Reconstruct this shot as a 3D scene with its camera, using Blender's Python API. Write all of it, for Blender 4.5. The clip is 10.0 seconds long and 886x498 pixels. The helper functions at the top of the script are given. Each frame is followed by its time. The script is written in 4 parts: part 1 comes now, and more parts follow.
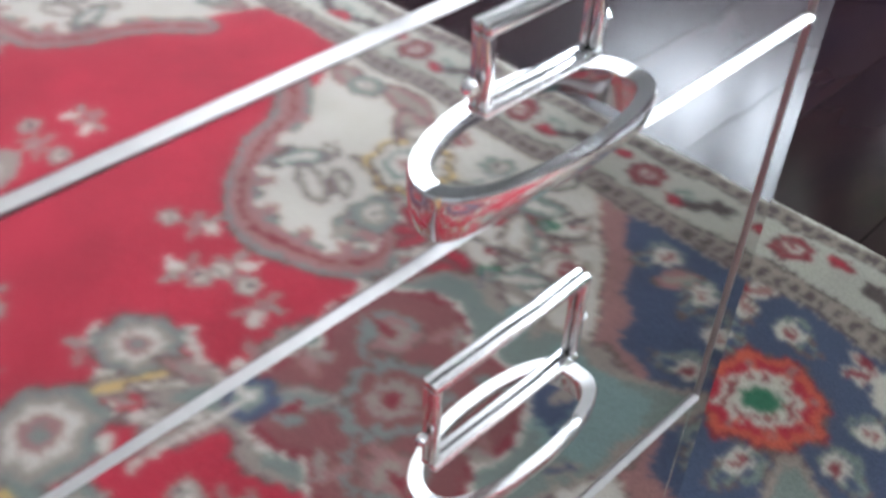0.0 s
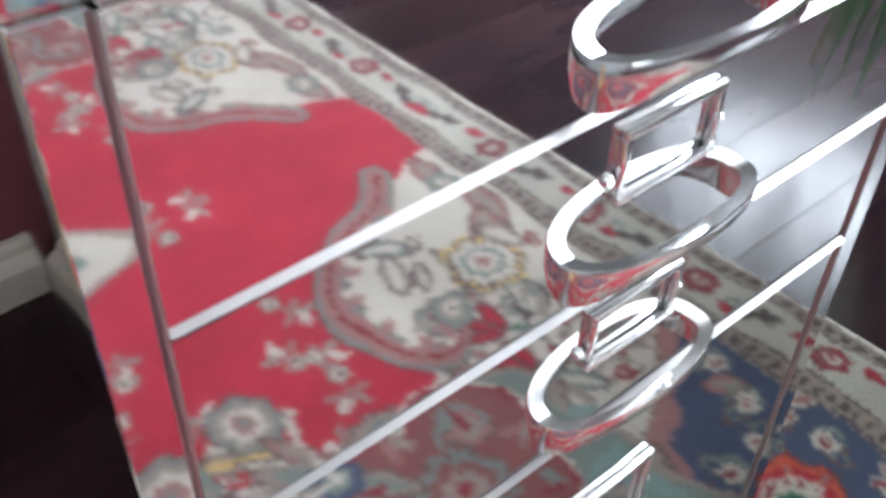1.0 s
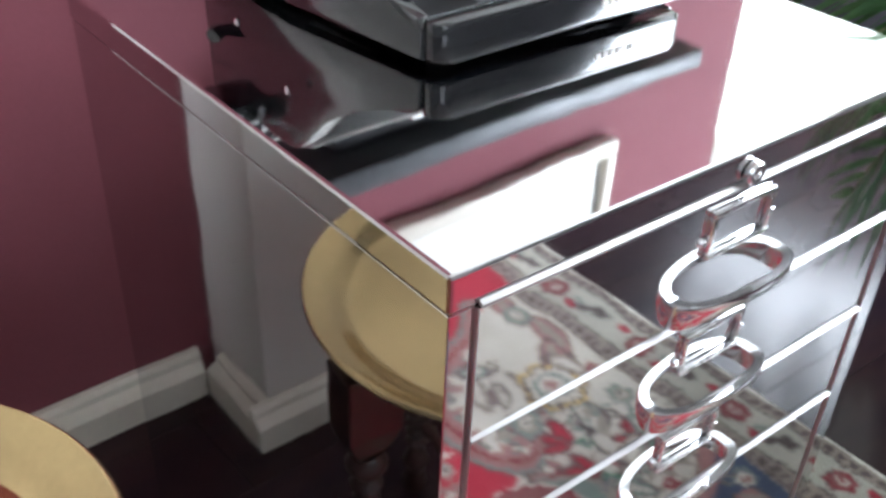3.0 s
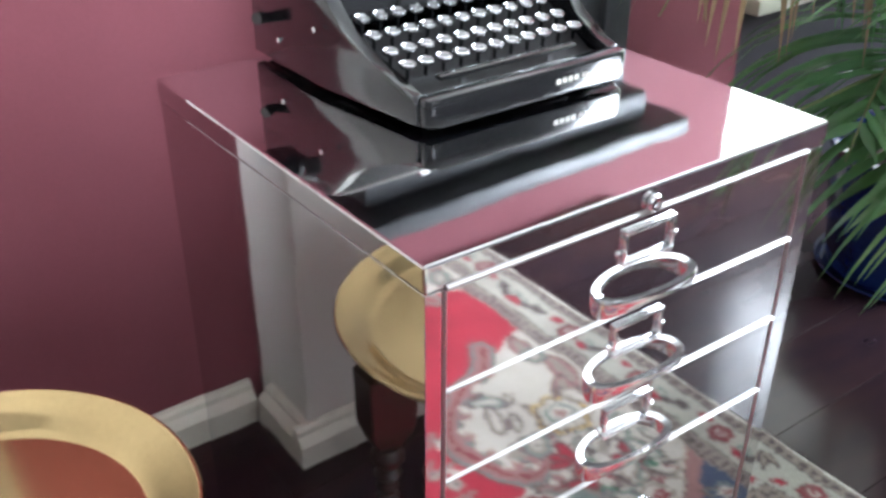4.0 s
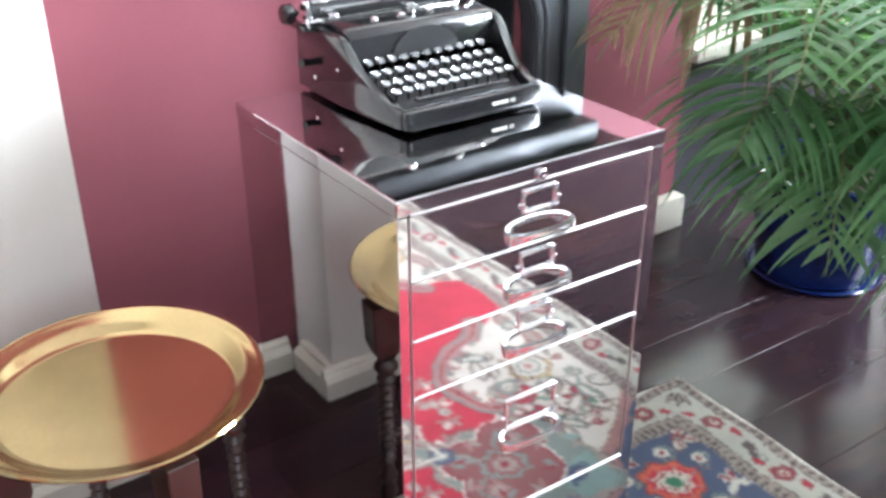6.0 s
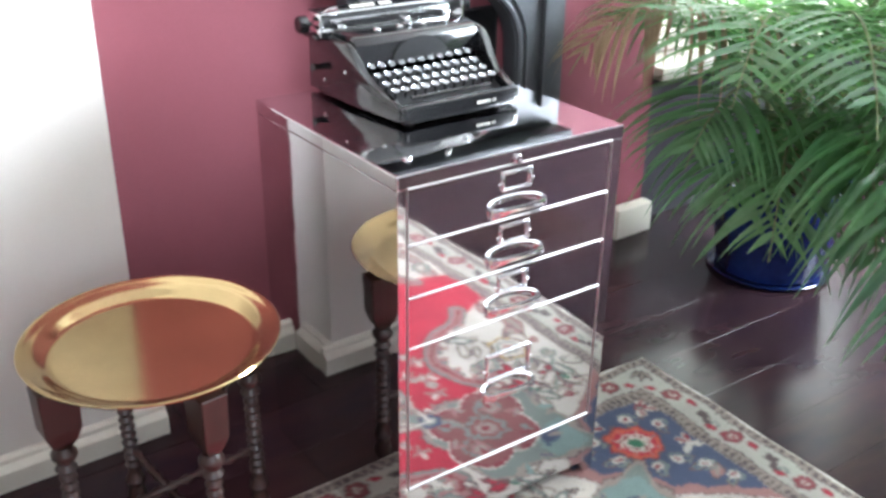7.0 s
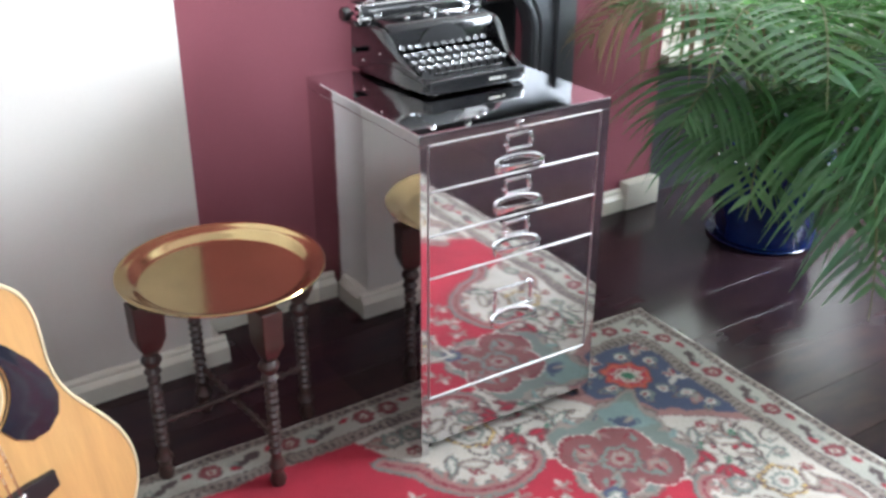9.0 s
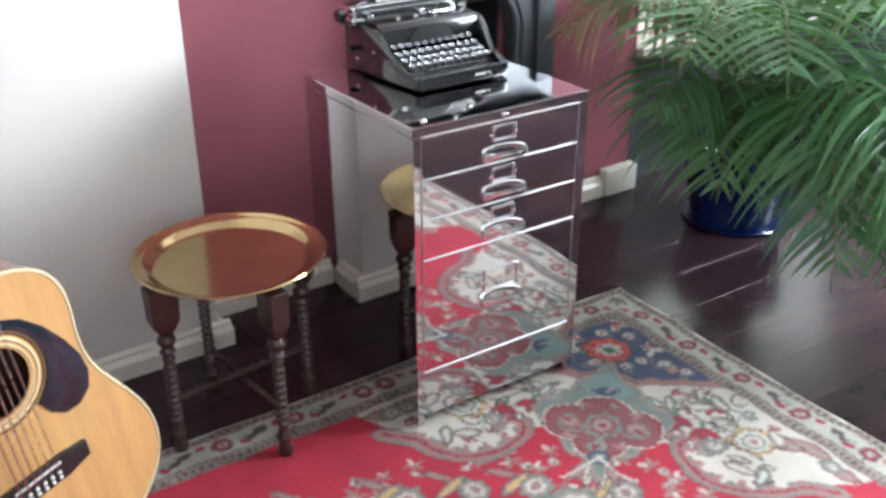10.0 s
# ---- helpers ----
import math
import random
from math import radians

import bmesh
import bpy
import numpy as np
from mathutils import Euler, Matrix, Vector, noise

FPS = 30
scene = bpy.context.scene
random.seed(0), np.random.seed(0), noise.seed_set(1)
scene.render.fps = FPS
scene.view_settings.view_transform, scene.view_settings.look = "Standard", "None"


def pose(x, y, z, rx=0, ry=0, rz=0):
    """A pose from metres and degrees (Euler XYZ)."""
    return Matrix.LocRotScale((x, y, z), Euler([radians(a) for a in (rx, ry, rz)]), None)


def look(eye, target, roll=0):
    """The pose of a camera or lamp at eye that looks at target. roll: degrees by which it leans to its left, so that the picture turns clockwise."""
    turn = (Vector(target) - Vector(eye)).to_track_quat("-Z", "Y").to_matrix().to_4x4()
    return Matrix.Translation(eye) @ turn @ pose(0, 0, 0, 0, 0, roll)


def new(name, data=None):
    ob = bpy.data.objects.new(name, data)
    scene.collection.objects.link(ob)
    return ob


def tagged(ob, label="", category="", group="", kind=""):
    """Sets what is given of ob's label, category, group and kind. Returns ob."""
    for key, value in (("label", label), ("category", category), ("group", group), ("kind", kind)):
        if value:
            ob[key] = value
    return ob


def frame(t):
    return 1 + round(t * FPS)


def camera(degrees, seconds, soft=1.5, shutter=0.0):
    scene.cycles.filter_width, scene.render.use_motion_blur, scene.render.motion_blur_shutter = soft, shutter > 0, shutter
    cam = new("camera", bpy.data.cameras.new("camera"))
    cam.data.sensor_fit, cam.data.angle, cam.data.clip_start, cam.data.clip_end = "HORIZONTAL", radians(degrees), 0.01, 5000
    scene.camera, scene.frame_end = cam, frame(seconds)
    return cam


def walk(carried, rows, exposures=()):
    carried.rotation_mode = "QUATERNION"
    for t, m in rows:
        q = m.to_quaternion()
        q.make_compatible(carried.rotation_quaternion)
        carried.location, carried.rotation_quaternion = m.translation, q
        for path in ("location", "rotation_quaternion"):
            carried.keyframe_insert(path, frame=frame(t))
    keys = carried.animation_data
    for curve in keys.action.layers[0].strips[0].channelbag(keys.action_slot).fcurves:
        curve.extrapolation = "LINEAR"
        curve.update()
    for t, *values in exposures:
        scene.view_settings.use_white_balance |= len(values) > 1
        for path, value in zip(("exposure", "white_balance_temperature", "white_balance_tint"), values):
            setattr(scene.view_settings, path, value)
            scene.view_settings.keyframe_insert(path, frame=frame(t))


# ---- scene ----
cam = camera(48.7, 10.0, soft=3.1, shutter=0.4)
PATH = [
    (0, (0.001, -0.164, 0.605), (1.079, 0.889, -0.729), 1.9),
    (0.5, (-0.014, -0.161, 0.658), (1.028, 0.946, -0.642), 1.5),
    (1, (-0.044, -0.164, 0.736), (0.982, 0.973, -0.571), 2.0),
    (1.5, (-0.075, -0.17, 0.774), (0.941, 1.0, -0.49), 1.9),
    (2, (-0.113, -0.189, 0.821), (0.898, 1.046, -0.384), 1.0),
    (2.5, (-0.156, -0.201, 0.879), (0.852, 1.03, -0.332), 3.1),
    (3, (-0.217, -0.262, 0.922), (0.822, 1.022, -0.206), 2.6),
    (4.5, (-0.349, -0.546, 1.038), (0.643, 0.893, 0.066), -0.1),
    (5, (-0.406, -0.655, 1.077), (0.584, 0.801, 0.129), -0.2),
    (5.5, (-0.448, -0.76, 1.111), (0.522, 0.714, 0.17), -0.5),
    (7, (-0.651, -1.05, 1.161), (0.377, 0.432, 0.296), 0.8),
    (7.5, (-0.689, -1.136, 1.173), (0.319, 0.362, 0.314), 0.8),
    (8, (-0.718, -1.219, 1.186), (0.262, 0.298, 0.326), 0.4),
    (8.5, (-0.752, -1.299, 1.204), (0.203, 0.231, 0.34), 0.1),
    (9, (-0.795, -1.345, 1.225), (0.159, 0.179, 0.35), 0.2),
    (9.5, (-0.838, -1.399, 1.252), (0.123, 0.117, 0.369), -0.0),
    (10, (-0.882, -1.451, 1.274), (0.096, 0.049, 0.384), -0.3),
]
EXPOSURES = [(0, 0.44), (1.0, 0.34), (2.2, 0.28), (3.0, 0.18), (4.4, 0.85), (5.5, 1.12), (7.0, 0.96), (8.5, 0.6), (10, 0.44)]
walk(cam, [(t, look(eye, target, roll)) for t, eye, target, roll in PATH], EXPOSURES)

# ---- world and light ----
world = bpy.data.worlds.new("sky")
scene.world = world
world.use_nodes = True
wn = world.node_tree.nodes
sky = wn.new("ShaderNodeTexSky")
sky.sky_type, sky.sun_disc = 'NISHITA', False
sky.sun_elevation, sky.sun_rotation = radians(42), radians(70)
world.node_tree.links.new(sky.outputs[0], wn["Background"].inputs[0])
wn["Background"].inputs[1].default_value = 0.12


def area(name, at, towards, w, h, power, colour):
    """Sky light coming in through a window opening; the south one is added fill."""
    d = bpy.data.lights.new(name, 'AREA')
    d.shape, d.size, d.size_y, d.energy, d.color = 'RECTANGLE', w, h, power, colour
    ob = new(name, d)
    ob.matrix_world = look(at, towards)
    return ob


area("window_light_east", (2.98, -0.95, 1.86), (0.2, -0.1, 1.45), 1.54, 1.16, 190, (0.85, 0.96, 1.08))
area("window_light_north", (2.05, 0.80, 1.35), (2.05, -1.0, 0.9), 1.4, 1.5, 18, (0.88, 1.0, 0.98))
# added fill from the unseen south side, to brighten the walls
area("fill_light_south", (-1.0, -3.36, 1.6), (-0.2, 0.6, 0.9), 1.5, 1.6, 14, (0.90, 0.96, 1.04))

# ---- materials ----


def material(name, colour, rough=0.5, metal=0.0, vary=0.15, scale=6.0, fine=120.0, bump=0.1, coat=0.0, stretch=(1, 1, 1), piece=0.0, second=None, island=0.0):
    """A surface with stains at a large scale and grain at a small one."""
    m = bpy.data.materials.new(name)
    m.use_nodes = True
    n, l = m.node_tree.nodes, m.node_tree.links
    b = n["Principled BSDF"]
    b.inputs["Metallic"].default_value = metal
    b.inputs["Coat Weight"].default_value = coat
    b.inputs["Coat Roughness"].default_value = 0.08
    co = n.new("ShaderNodeTexCoord")
    mp = n.new("ShaderNodeMapping")
    mp.inputs["Scale"].default_value = stretch
    l.new(co.outputs["Object"], mp.inputs["Vector"])
    big, small = n.new("ShaderNodeTexNoise"), n.new("ShaderNodeTexNoise")
    big.inputs["Scale"].default_value, small.inputs["Scale"].default_value = scale, fine
    big.inputs["Detail"].default_value, small.inputs["Detail"].default_value = 4, 3
    for t in (big, small):
        l.new(mp.outputs[0], t.inputs["Vector"])
    mix = n.new("ShaderNodeMix")
    mix.data_type, mix.blend_type = 'RGBA', 'MIX'
    other = second or tuple(c * (1 - vary * 2.2) for c in colour)
    mix.inputs[6].default_value, mix.inputs[7].default_value = (*colour, 1), (*other, 1)
    add = n.new("ShaderNodeMath")
    add.operation = 'MULTIPLY_ADD'
    add.inputs[1].default_value = 0.35
    l.new(small.outputs["Fac"], add.inputs[0])
    l.new(big.outputs["Fac"], add.inputs[2])
    rng = n.new("ShaderNodeMapRange")
    rng.inputs[1].default_value, rng.inputs[2].default_value = 0.45, 0.95
    l.new(add.outputs[0], rng.inputs[0])
    l.new(rng.outputs[0], mix.inputs[0])
    out = mix.outputs[2]
    if piece:
        info, hsv = n.new("ShaderNodeObjectInfo"), n.new("ShaderNodeHueSaturation")
        r2 = n.new("ShaderNodeMapRange")
        r2.inputs[3].default_value, r2.inputs[4].default_value = 1 - piece, 1 + piece
        l.new(info.outputs["Random"], r2.inputs[0])
        l.new(r2.outputs[0], hsv.inputs["Value"])
        l.new(out, hsv.inputs["Color"])
        out = hsv.outputs[0]
    if island:
        geo, hs2, r4 = n.new("ShaderNodeNewGeometry"), n.new("ShaderNodeHueSaturation"), n.new("ShaderNodeMapRange")
        r4.inputs[3].default_value, r4.inputs[4].default_value = 1 - island, 1 + island
        l.new(geo.outputs["Random Per Island"], r4.inputs[0])
        l.new(r4.outputs[0], hs2.inputs["Value"])
        l.new(out, hs2.inputs["Color"])
        out = hs2.outputs[0]
    l.new(out, b.inputs["Base Color"])
    r3 = n.new("ShaderNodeMapRange")
    r3.inputs[3].default_value, r3.inputs[4].default_value = rough * 0.8, rough * 1.25
    l.new(add.outputs[0], r3.inputs[0])
    l.new(r3.outputs[0], b.inputs["Roughness"])
    if bump:
        bp = n.new("ShaderNodeBump")
        bp.inputs["Strength"].default_value, bp.inputs["Distance"].default_value = bump, 0.002
        l.new(add.outputs[0], bp.inputs["Height"])
        l.new(bp.outputs[0], b.inputs["Normal"])
    return m


CHROME = material("polished_steel", (0.70, 0.69, 0.70), 0.035, 1.0, 0.03, 2.5, 7, 0.30)
CHROME_EDGE = material("chrome", (0.9, 0.9, 0.9), 0.12, 1.0, 0.04, 20, 200, 0.02)
LIP = material("worn_steel_edge", (0.48, 0.46, 0.455), 0.33, 1.0, 0.1, 30, 200, 0.05)
BRASS = material("brass", (0.59, 0.44, 0.225), 0.12, 1.0, 0.10, 9, 160, 0.03)
LEG_WOOD = material("dark_turned_wood", (0.055, 0.025, 0.02), 0.32, 0, 0.25, 12, 90, 0.15, 0.3, (1, 1, 0.15))
FLOOR_WOOD = material("dark_floorboard", (0.019, 0.011, 0.018), 0.17, 0, 0.25, 2.2, 22, 0.25, 0.0, (0.35, 1, 1), 0.25, (0.062, 0.028, 0.025))
FLOOR_WOOD.node_tree.nodes["Principled BSDF"].inputs["Specular IOR Level"].default_value = 0.22
GAP = material("floor_gap", (0.012, 0.008, 0.008), 0.8)
BURGUNDY = material("burgundy_paint", (0.235, 0.067, 0.086), 0.68, 0, 0.06, 1.5, 220, 0.12)
BURGUNDY.node_tree.nodes["Principled BSDF"].inputs["Specular IOR Level"].default_value = 0.25
WHITE = material("white_wall_paint", (0.80, 0.755, 0.70), 0.6, 0, 0.03, 1.2, 200, 0.12)
GREY = material("grey_wall_paint", (0.34, 0.34, 0.35), 0.6, 0, 0.04, 1.2, 200, 0.1)
TRIM = material("white_gloss_trim", (0.78, 0.72, 0.62), 0.3, 0, 0.07, 4, 120, 0.08)
CEILING = material("ceiling_paint", (0.82, 0.81, 0.79), 0.8, 0, 0.02)
IRON = material("cast_iron", (0.10, 0.105, 0.115), 0.42, 0.2, 0.2, 8, 150, 0.25)
# near-black that puts the shade inside the fireplace arch into the colour
ARCH_SHADE = material("firebox_shade", (0.018, 0.018, 0.02), 0.8, 0, 0.2)
BLACK = material("black_lacquer", (0.012, 0.012, 0.014), 0.12, 0, 0.2, 8, 200, 0.03, 0.5)
RUBBER = material("black_rubber", (0.018, 0.018, 0.02), 0.55, 0, 0.2)
NICKEL = material("nickel", (0.85, 0.85, 0.86), 0.14, 1.0, 0.06, 30, 200, 0.04)
KEY_FACE = material("key_face", (0.36, 0.36, 0.36), 0.20, 0, 0.2, 60, 300, 0.02, 0.4)
PAPER = material("paper", (0.85, 0.84, 0.80), 0.6, 0, 0.04)
GOLD = material("pale_lettering", (0.75, 0.72, 0.65), 0.4, 0, 0.05)
SPRUCE = material("spruce_top", (0.72, 0.40, 0.15), 0.28, 0, 0.12, 5, 60, 0.04, 0.6, (8, 0.5, 1))
BINDING = material("cream_binding", (0.80, 0.66, 0.42), 0.35, 0, 0.06)
SIDE_WOOD = material("mahogany_side", (0.20, 0.075, 0.035), 0.28, 0, 0.2, 6, 60, 0.05, 0.5, (1, 6, 1))
EBONY = material("ebony", (0.022, 0.02, 0.022), 0.35, 0, 0.2, 20, 150, 0.05)
PICK = material("pickguard", (0.016, 0.018, 0.028), 0.15, 0, 0.1, 20, 150, 0.0, 0.5)
DARK_HOLE = material("guitar_inside", (0.10, 0.05, 0.03), 0.7, 0, 0.2)
STEEL = material("steel_string", (0.75, 0.72, 0.68), 0.25, 1.0, 0.05)
POT = material("blue_glaze", (0.012, 0.03, 0.15), 0.14, 0, 0.3, 7, 60, 0.05, 0.6)
SOIL = material("soil", (0.035, 0.024, 0.016), 0.9, 0, 0.3, 30, 200, 0.8)
LEAF = material("palm_leaf", (0.066, 0.180, 0.098), 0.24, 0, 0.25, 4, 60, 0.05, 0.25, second=(0.11, 0.23, 0.075), island=0.4)
DRY = material("dry_leaf", (0.30, 0.21, 0.11), 0.6, 0, 0.3, 6, 80, 0.1, second=(0.14, 0.08, 0.045))
STALK = material("palm_stalk", (0.16, 0.19, 0.06), 0.4, 0, 0.2, 9, 60, 0.1)


def thin(m, share, colour):
    """Lets part of the light through a thin leaf."""
    n, l = m.node_tree.nodes, m.node_tree.links
    tr, mx = n.new("ShaderNodeBsdfTranslucent"), n.new("ShaderNodeMixShader")
    tr.inputs["Color"].default_value = (*colour, 1)
    mx.inputs[0].default_value = share
    l.new(n["Principled BSDF"].outputs[0], mx.inputs[1])
    l.new(tr.outputs[0], mx.inputs[2])
    l.new(mx.outputs[0], n["Material Output"].inputs[0])


thin(LEAF, 0.35, (0.16, 0.36, 0.10))
PANEL_DARK = material("dark_panel", (0.035, 0.035, 0.04), 0.4, 0, 0.15, 4, 100, 0.1)
SILL = material("sill_paint", (0.62, 0.58, 0.50), 0.4, 0, 0.1, 5, 120, 0.1)


def glass():
    m = bpy.data.materials.new("window_glass")
    m.use_nodes = True
    b = m.node_tree.nodes["Principled BSDF"]
    b.inputs["Transmission Weight"].default_value, b.inputs["Roughness"].default_value = 1.0, 0.0
    b.inputs["IOR"].default_value = 1.1
    return m


GLASS = glass()


def rug_material():
    m = bpy.data.materials.new("woven_wool")
    m.use_nodes = True
    n, l = m.node_tree.nodes, m.node_tree.links
    b = n["Principled BSDF"]
    b.inputs["Roughness"].default_value = 0.9
    b.inputs["Sheen Weight"].default_value = 0.05
    at = n.new("ShaderNodeVertexColor")
    at.layer_name = "weave"
    co = n.new("ShaderNodeTexCoord")
    no, no2 = n.new("ShaderNodeTexNoise"), n.new("ShaderNodeTexNoise")
    no.inputs["Scale"].default_value, no2.inputs["Scale"].default_value = 420, 9
    for t in (no, no2):
        l.new(co.outputs["Object"], t.inputs["Vector"])
    sm = n.new("ShaderNodeMath")
    sm.operation = 'ADD'
    l.new(no.outputs["Fac"], sm.inputs[0])
    l.new(no2.outputs["Fac"], sm.inputs[1])
    rg = n.new("ShaderNodeMapRange")
    rg.inputs[1].default_value, rg.inputs[2].default_value = 0.6, 1.4
    rg.inputs[3].default_value, rg.inputs[4].default_value = 0.72, 1.2
    l.new(sm.outputs[0], rg.inputs[0])
    hs = n.new("ShaderNodeHueSaturation")
    l.new(at.outputs["Color"], hs.inputs["Color"])
    l.new(rg.outputs[0], hs.inputs["Value"])
    l.new(hs.outputs[0], b.inputs["Base Color"])
    bp = n.new("ShaderNodeBump")
    bp.inputs["Strength"].default_value, bp.inputs["Distance"].default_value = 0.5, 0.002
    l.new(no.outputs["Fac"], bp.inputs["Height"])
    l.new(bp.outputs[0], b.inputs["Normal"])
    return m


WOOL = rug_material()

# ---- building helpers ----


def mesh_of(name, bm, mat, smooth=True, angle=35):
    me = bpy.data.meshes.new(name)
    bmesh.ops.recalc_face_normals(bm, faces=bm.faces)
    for e in bm.edges:
        e.smooth = len(e.link_faces) == 2 and e.calc_face_angle(0) < radians(angle)
    for f in bm.faces:
        f.smooth = smooth
    bm.to_mesh(me)
    bm.free()
    me.materials.append(mat)
    return me


def part(name, bm, mat, parent=None, label="", smooth=True):
    ob = new(name, mesh_of(name, bm, mat, smooth))
    if parent is not None:
        ob.parent = parent
    if label:
        ob["label"] = label
    return ob


def thing(name, label, category, m=None, group="", kind=""):
    ob = new(name)
    if m is not None:
        ob.matrix_basis = m
    return tagged(ob, label, category, group, kind)


def box(x0, x1, y0, y1, z0, z1, bevel=0.0, bm=None, seg=2):
    bm = bm or bmesh.new()
    r = bmesh.ops.create_cube(bm, size=1.0)
    for v in r["verts"]:
        v.co = Vector(((x0 + x1) / 2 + v.co.x * (x1 - x0), (y0 + y1) / 2 + v.co.y * (y1 - y0), (z0 + z1) / 2 + v.co.z * (z1 - z0)))
    if bevel:
        es = list({e for v in r["verts"] for e in v.link_edges})
        bmesh.ops.bevel(bm, geom=es, offset=bevel, segments=seg, profile=0.5, affect='EDGES')
    return bm


def lathe(profile, n=48, bm=None, close=True):
    """A turned shape about z from (radius, height) pairs."""
    bm = bm or bmesh.new()
    rings = []
    for r, z in profile:
        rings.append([bm.verts.new((r * math.cos(2 * math.pi * k / n), r * math.sin(2 * math.pi * k / n), z)) for k in range(n)])
    for a, b in zip(rings, rings[1:]):
        for k in range(n):
            bm.faces.new((a[k], a[(k + 1) % n], b[(k + 1) % n], b[k]))
    if close:
        bm.faces.new(rings[0][::-1])
        bm.faces.new(rings[-1])
    return bm


def tube(points, radii, n=10, bm=None, flat=1.0):
    """A round bar along a line of points, closed at both ends."""
    bm = bm or bmesh.new()
    pts = [Vector(p) for p in points]
    if not hasattr(radii, "__len__"):
        radii = [radii] * len(pts)
    rings = []
    side = None
    for i, p in enumerate(pts):
        d = (pts[min(i + 1, len(pts) - 1)] - pts[max(i - 1, 0)]).normalized()
        if side is None:
            side = d.orthogonal().normalized()
        side = (side - d * side.dot(d)).normalized()
        up = d.cross(side)
        rings.append([bm.verts.new(p + radii[i] * (math.cos(2 * math.pi * k / n) * side + flat * math.sin(2 * math.pi * k / n) * up)) for k in range(n)])
    for a, b in zip(rings, rings[1:]):
        for k in range(n):
            bm.faces.new((a[k], a[(k + 1) % n], b[(k + 1) % n], b[k]))
    bm.faces.new(rings[0][::-1])
    bm.faces.new(rings[-1])
    return bm


def loop_tube(points, r, n=8, bm=None):
    """A closed ring of round bar."""
    bm = bm or bmesh.new()
    pts = [Vector(p) for p in points]
    c = sum(pts, Vector()) / len(pts)
    nrm = sum(((pts[i] - c).cross(pts[(i + 1) % len(pts)] - c) for i in range(len(pts))), Vector()).normalized()
    rings = []
    for i, p in enumerate(pts):
        d = (pts[(i + 1) % len(pts)] - pts[i - 1]).normalized()
        s = d.cross(nrm).normalized()
        rings.append([bm.verts.new(p + r * (math.cos(2 * math.pi * k / n) * s + math.sin(2 * math.pi * k / n) * nrm)) for k in range(n)])
    for i, a in enumerate(rings):
        b = rings[(i + 1) % len(rings)]
        for k in range(n):
            bm.faces.new((a[k], a[(k + 1) % n], b[(k + 1) % n], b[k]))
    return bm


def prism(outline, axis, lo, hi, bm=None, bevel=0.0):
    """A flat outline (pairs) pushed out along an axis: 'x' takes (y, z), 'y' takes (x, z), 'z' takes (x, y)."""
    bm = bm or bmesh.new()

    def at(p, h):
        return {"x": (h, p[0], p[1]), "y": (p[0], h, p[1]), "z": (p[0], p[1], h)}[axis]
    a = [bm.verts.new(at(p, lo)) for p in outline]
    b = [bm.verts.new(at(p, hi)) for p in outline]
    caps = [bm.faces.new(a), bm.faces.new(b[::-1])]
    for i in range(len(a)):
        j = (i + 1) % len(a)
        bm.faces.new((a[i], b[i], b[j], a[j]))
    if bevel:
        es = [e for f in caps for e in f.edges]
        bmesh.ops.bevel(bm, geom=es, offset=bevel, segments=2, profile=0.5, affect='EDGES')
    return bm


def moved(bm, m):
    bmesh.ops.transform(bm, matrix=m, verts=bm.verts)
    return bm


def structure(name, bm, mat, label, category):
    return tagged(part(name, bm, mat), label, category, kind="structure")


# ---- the room ----
TURN = Matrix.Translation((-0.1, 0.7, 0)) @ pose(0, 0, 0, 0, 0, 2) @ Matrix.Translation((0.1, -0.7, 0))


def turned(ob):
    """The chimney wall stands two degrees out of line with the cabinet's front."""
    ob.matrix_basis = TURN @ ob.matrix_basis
    return ob


X0, X1, Y0, Y1, TOP = -2.6, 3.0, -3.4, 0.70, 2.6
floor = structure("floor", box(X0 - 0.2, X1 + 0.2, Y0 - 0.2, 1.1, -0.12, -0.022), GAP, "dark stained wooden floorboards with a worn sheen", "floor")
structure("ceiling", box(X0 - 0.2, X1 + 0.2, Y0 - 0.2, 1.1, TOP, TOP + 0.1), CEILING, "plain white painted ceiling", "ceiling")
turned(structure("wall_white", box(X0, -0.223, 0.573, 0.90, 0, TOP, 0.004), WHITE, "white painted projecting wall beside the alcove", "wall"))
bm = box(-0.222, 0.480, 0.715, 0.90, 0, TOP)
box(0.736, 1.295, 0.715, 0.90, 0, TOP, bm=bm)
box(0.480, 0.736, 0.715, 0.90, 0.70, TOP, bm=bm)
bmesh.ops.remove_doubles(bm, verts=bm.verts, dist=1e-5)
turned(structure("wall_burgundy", bm, BURGUNDY, "burgundy painted wall behind the steel cabinet", "wall"))
structure("wall_west", box(X0 - 0.15, X0, Y0, 0.9, 0, TOP), GREY, "grey painted side wall", "wall")

# window wall past the burgundy one: dark panel, sill, tall window
bm = box(1.297, X1, 0.74, 0.90, 0, 0.43)
turned(structure("wall_north", box(1.297, X1, 0.74, 0.90, 2.2, TOP, bm=bm), PANEL_DARK, "dark painted panelling below the window", "wall"))
bm = box(X1, X1 + 0.15, Y0, -1.75, 0, TOP)
box(X1, X1 + 0.15, -0.15, 0.9, 0, TOP, bm=bm)
box(X1, X1 + 0.15, -1.75, -0.15, 0, 1.25, bm=bm)
structure("wall_east", box(X1, X1 + 0.15, -1.75, -0.15, 2.48, TOP, bm=bm), GREY, "grey painted wall with a wide window", "wall")
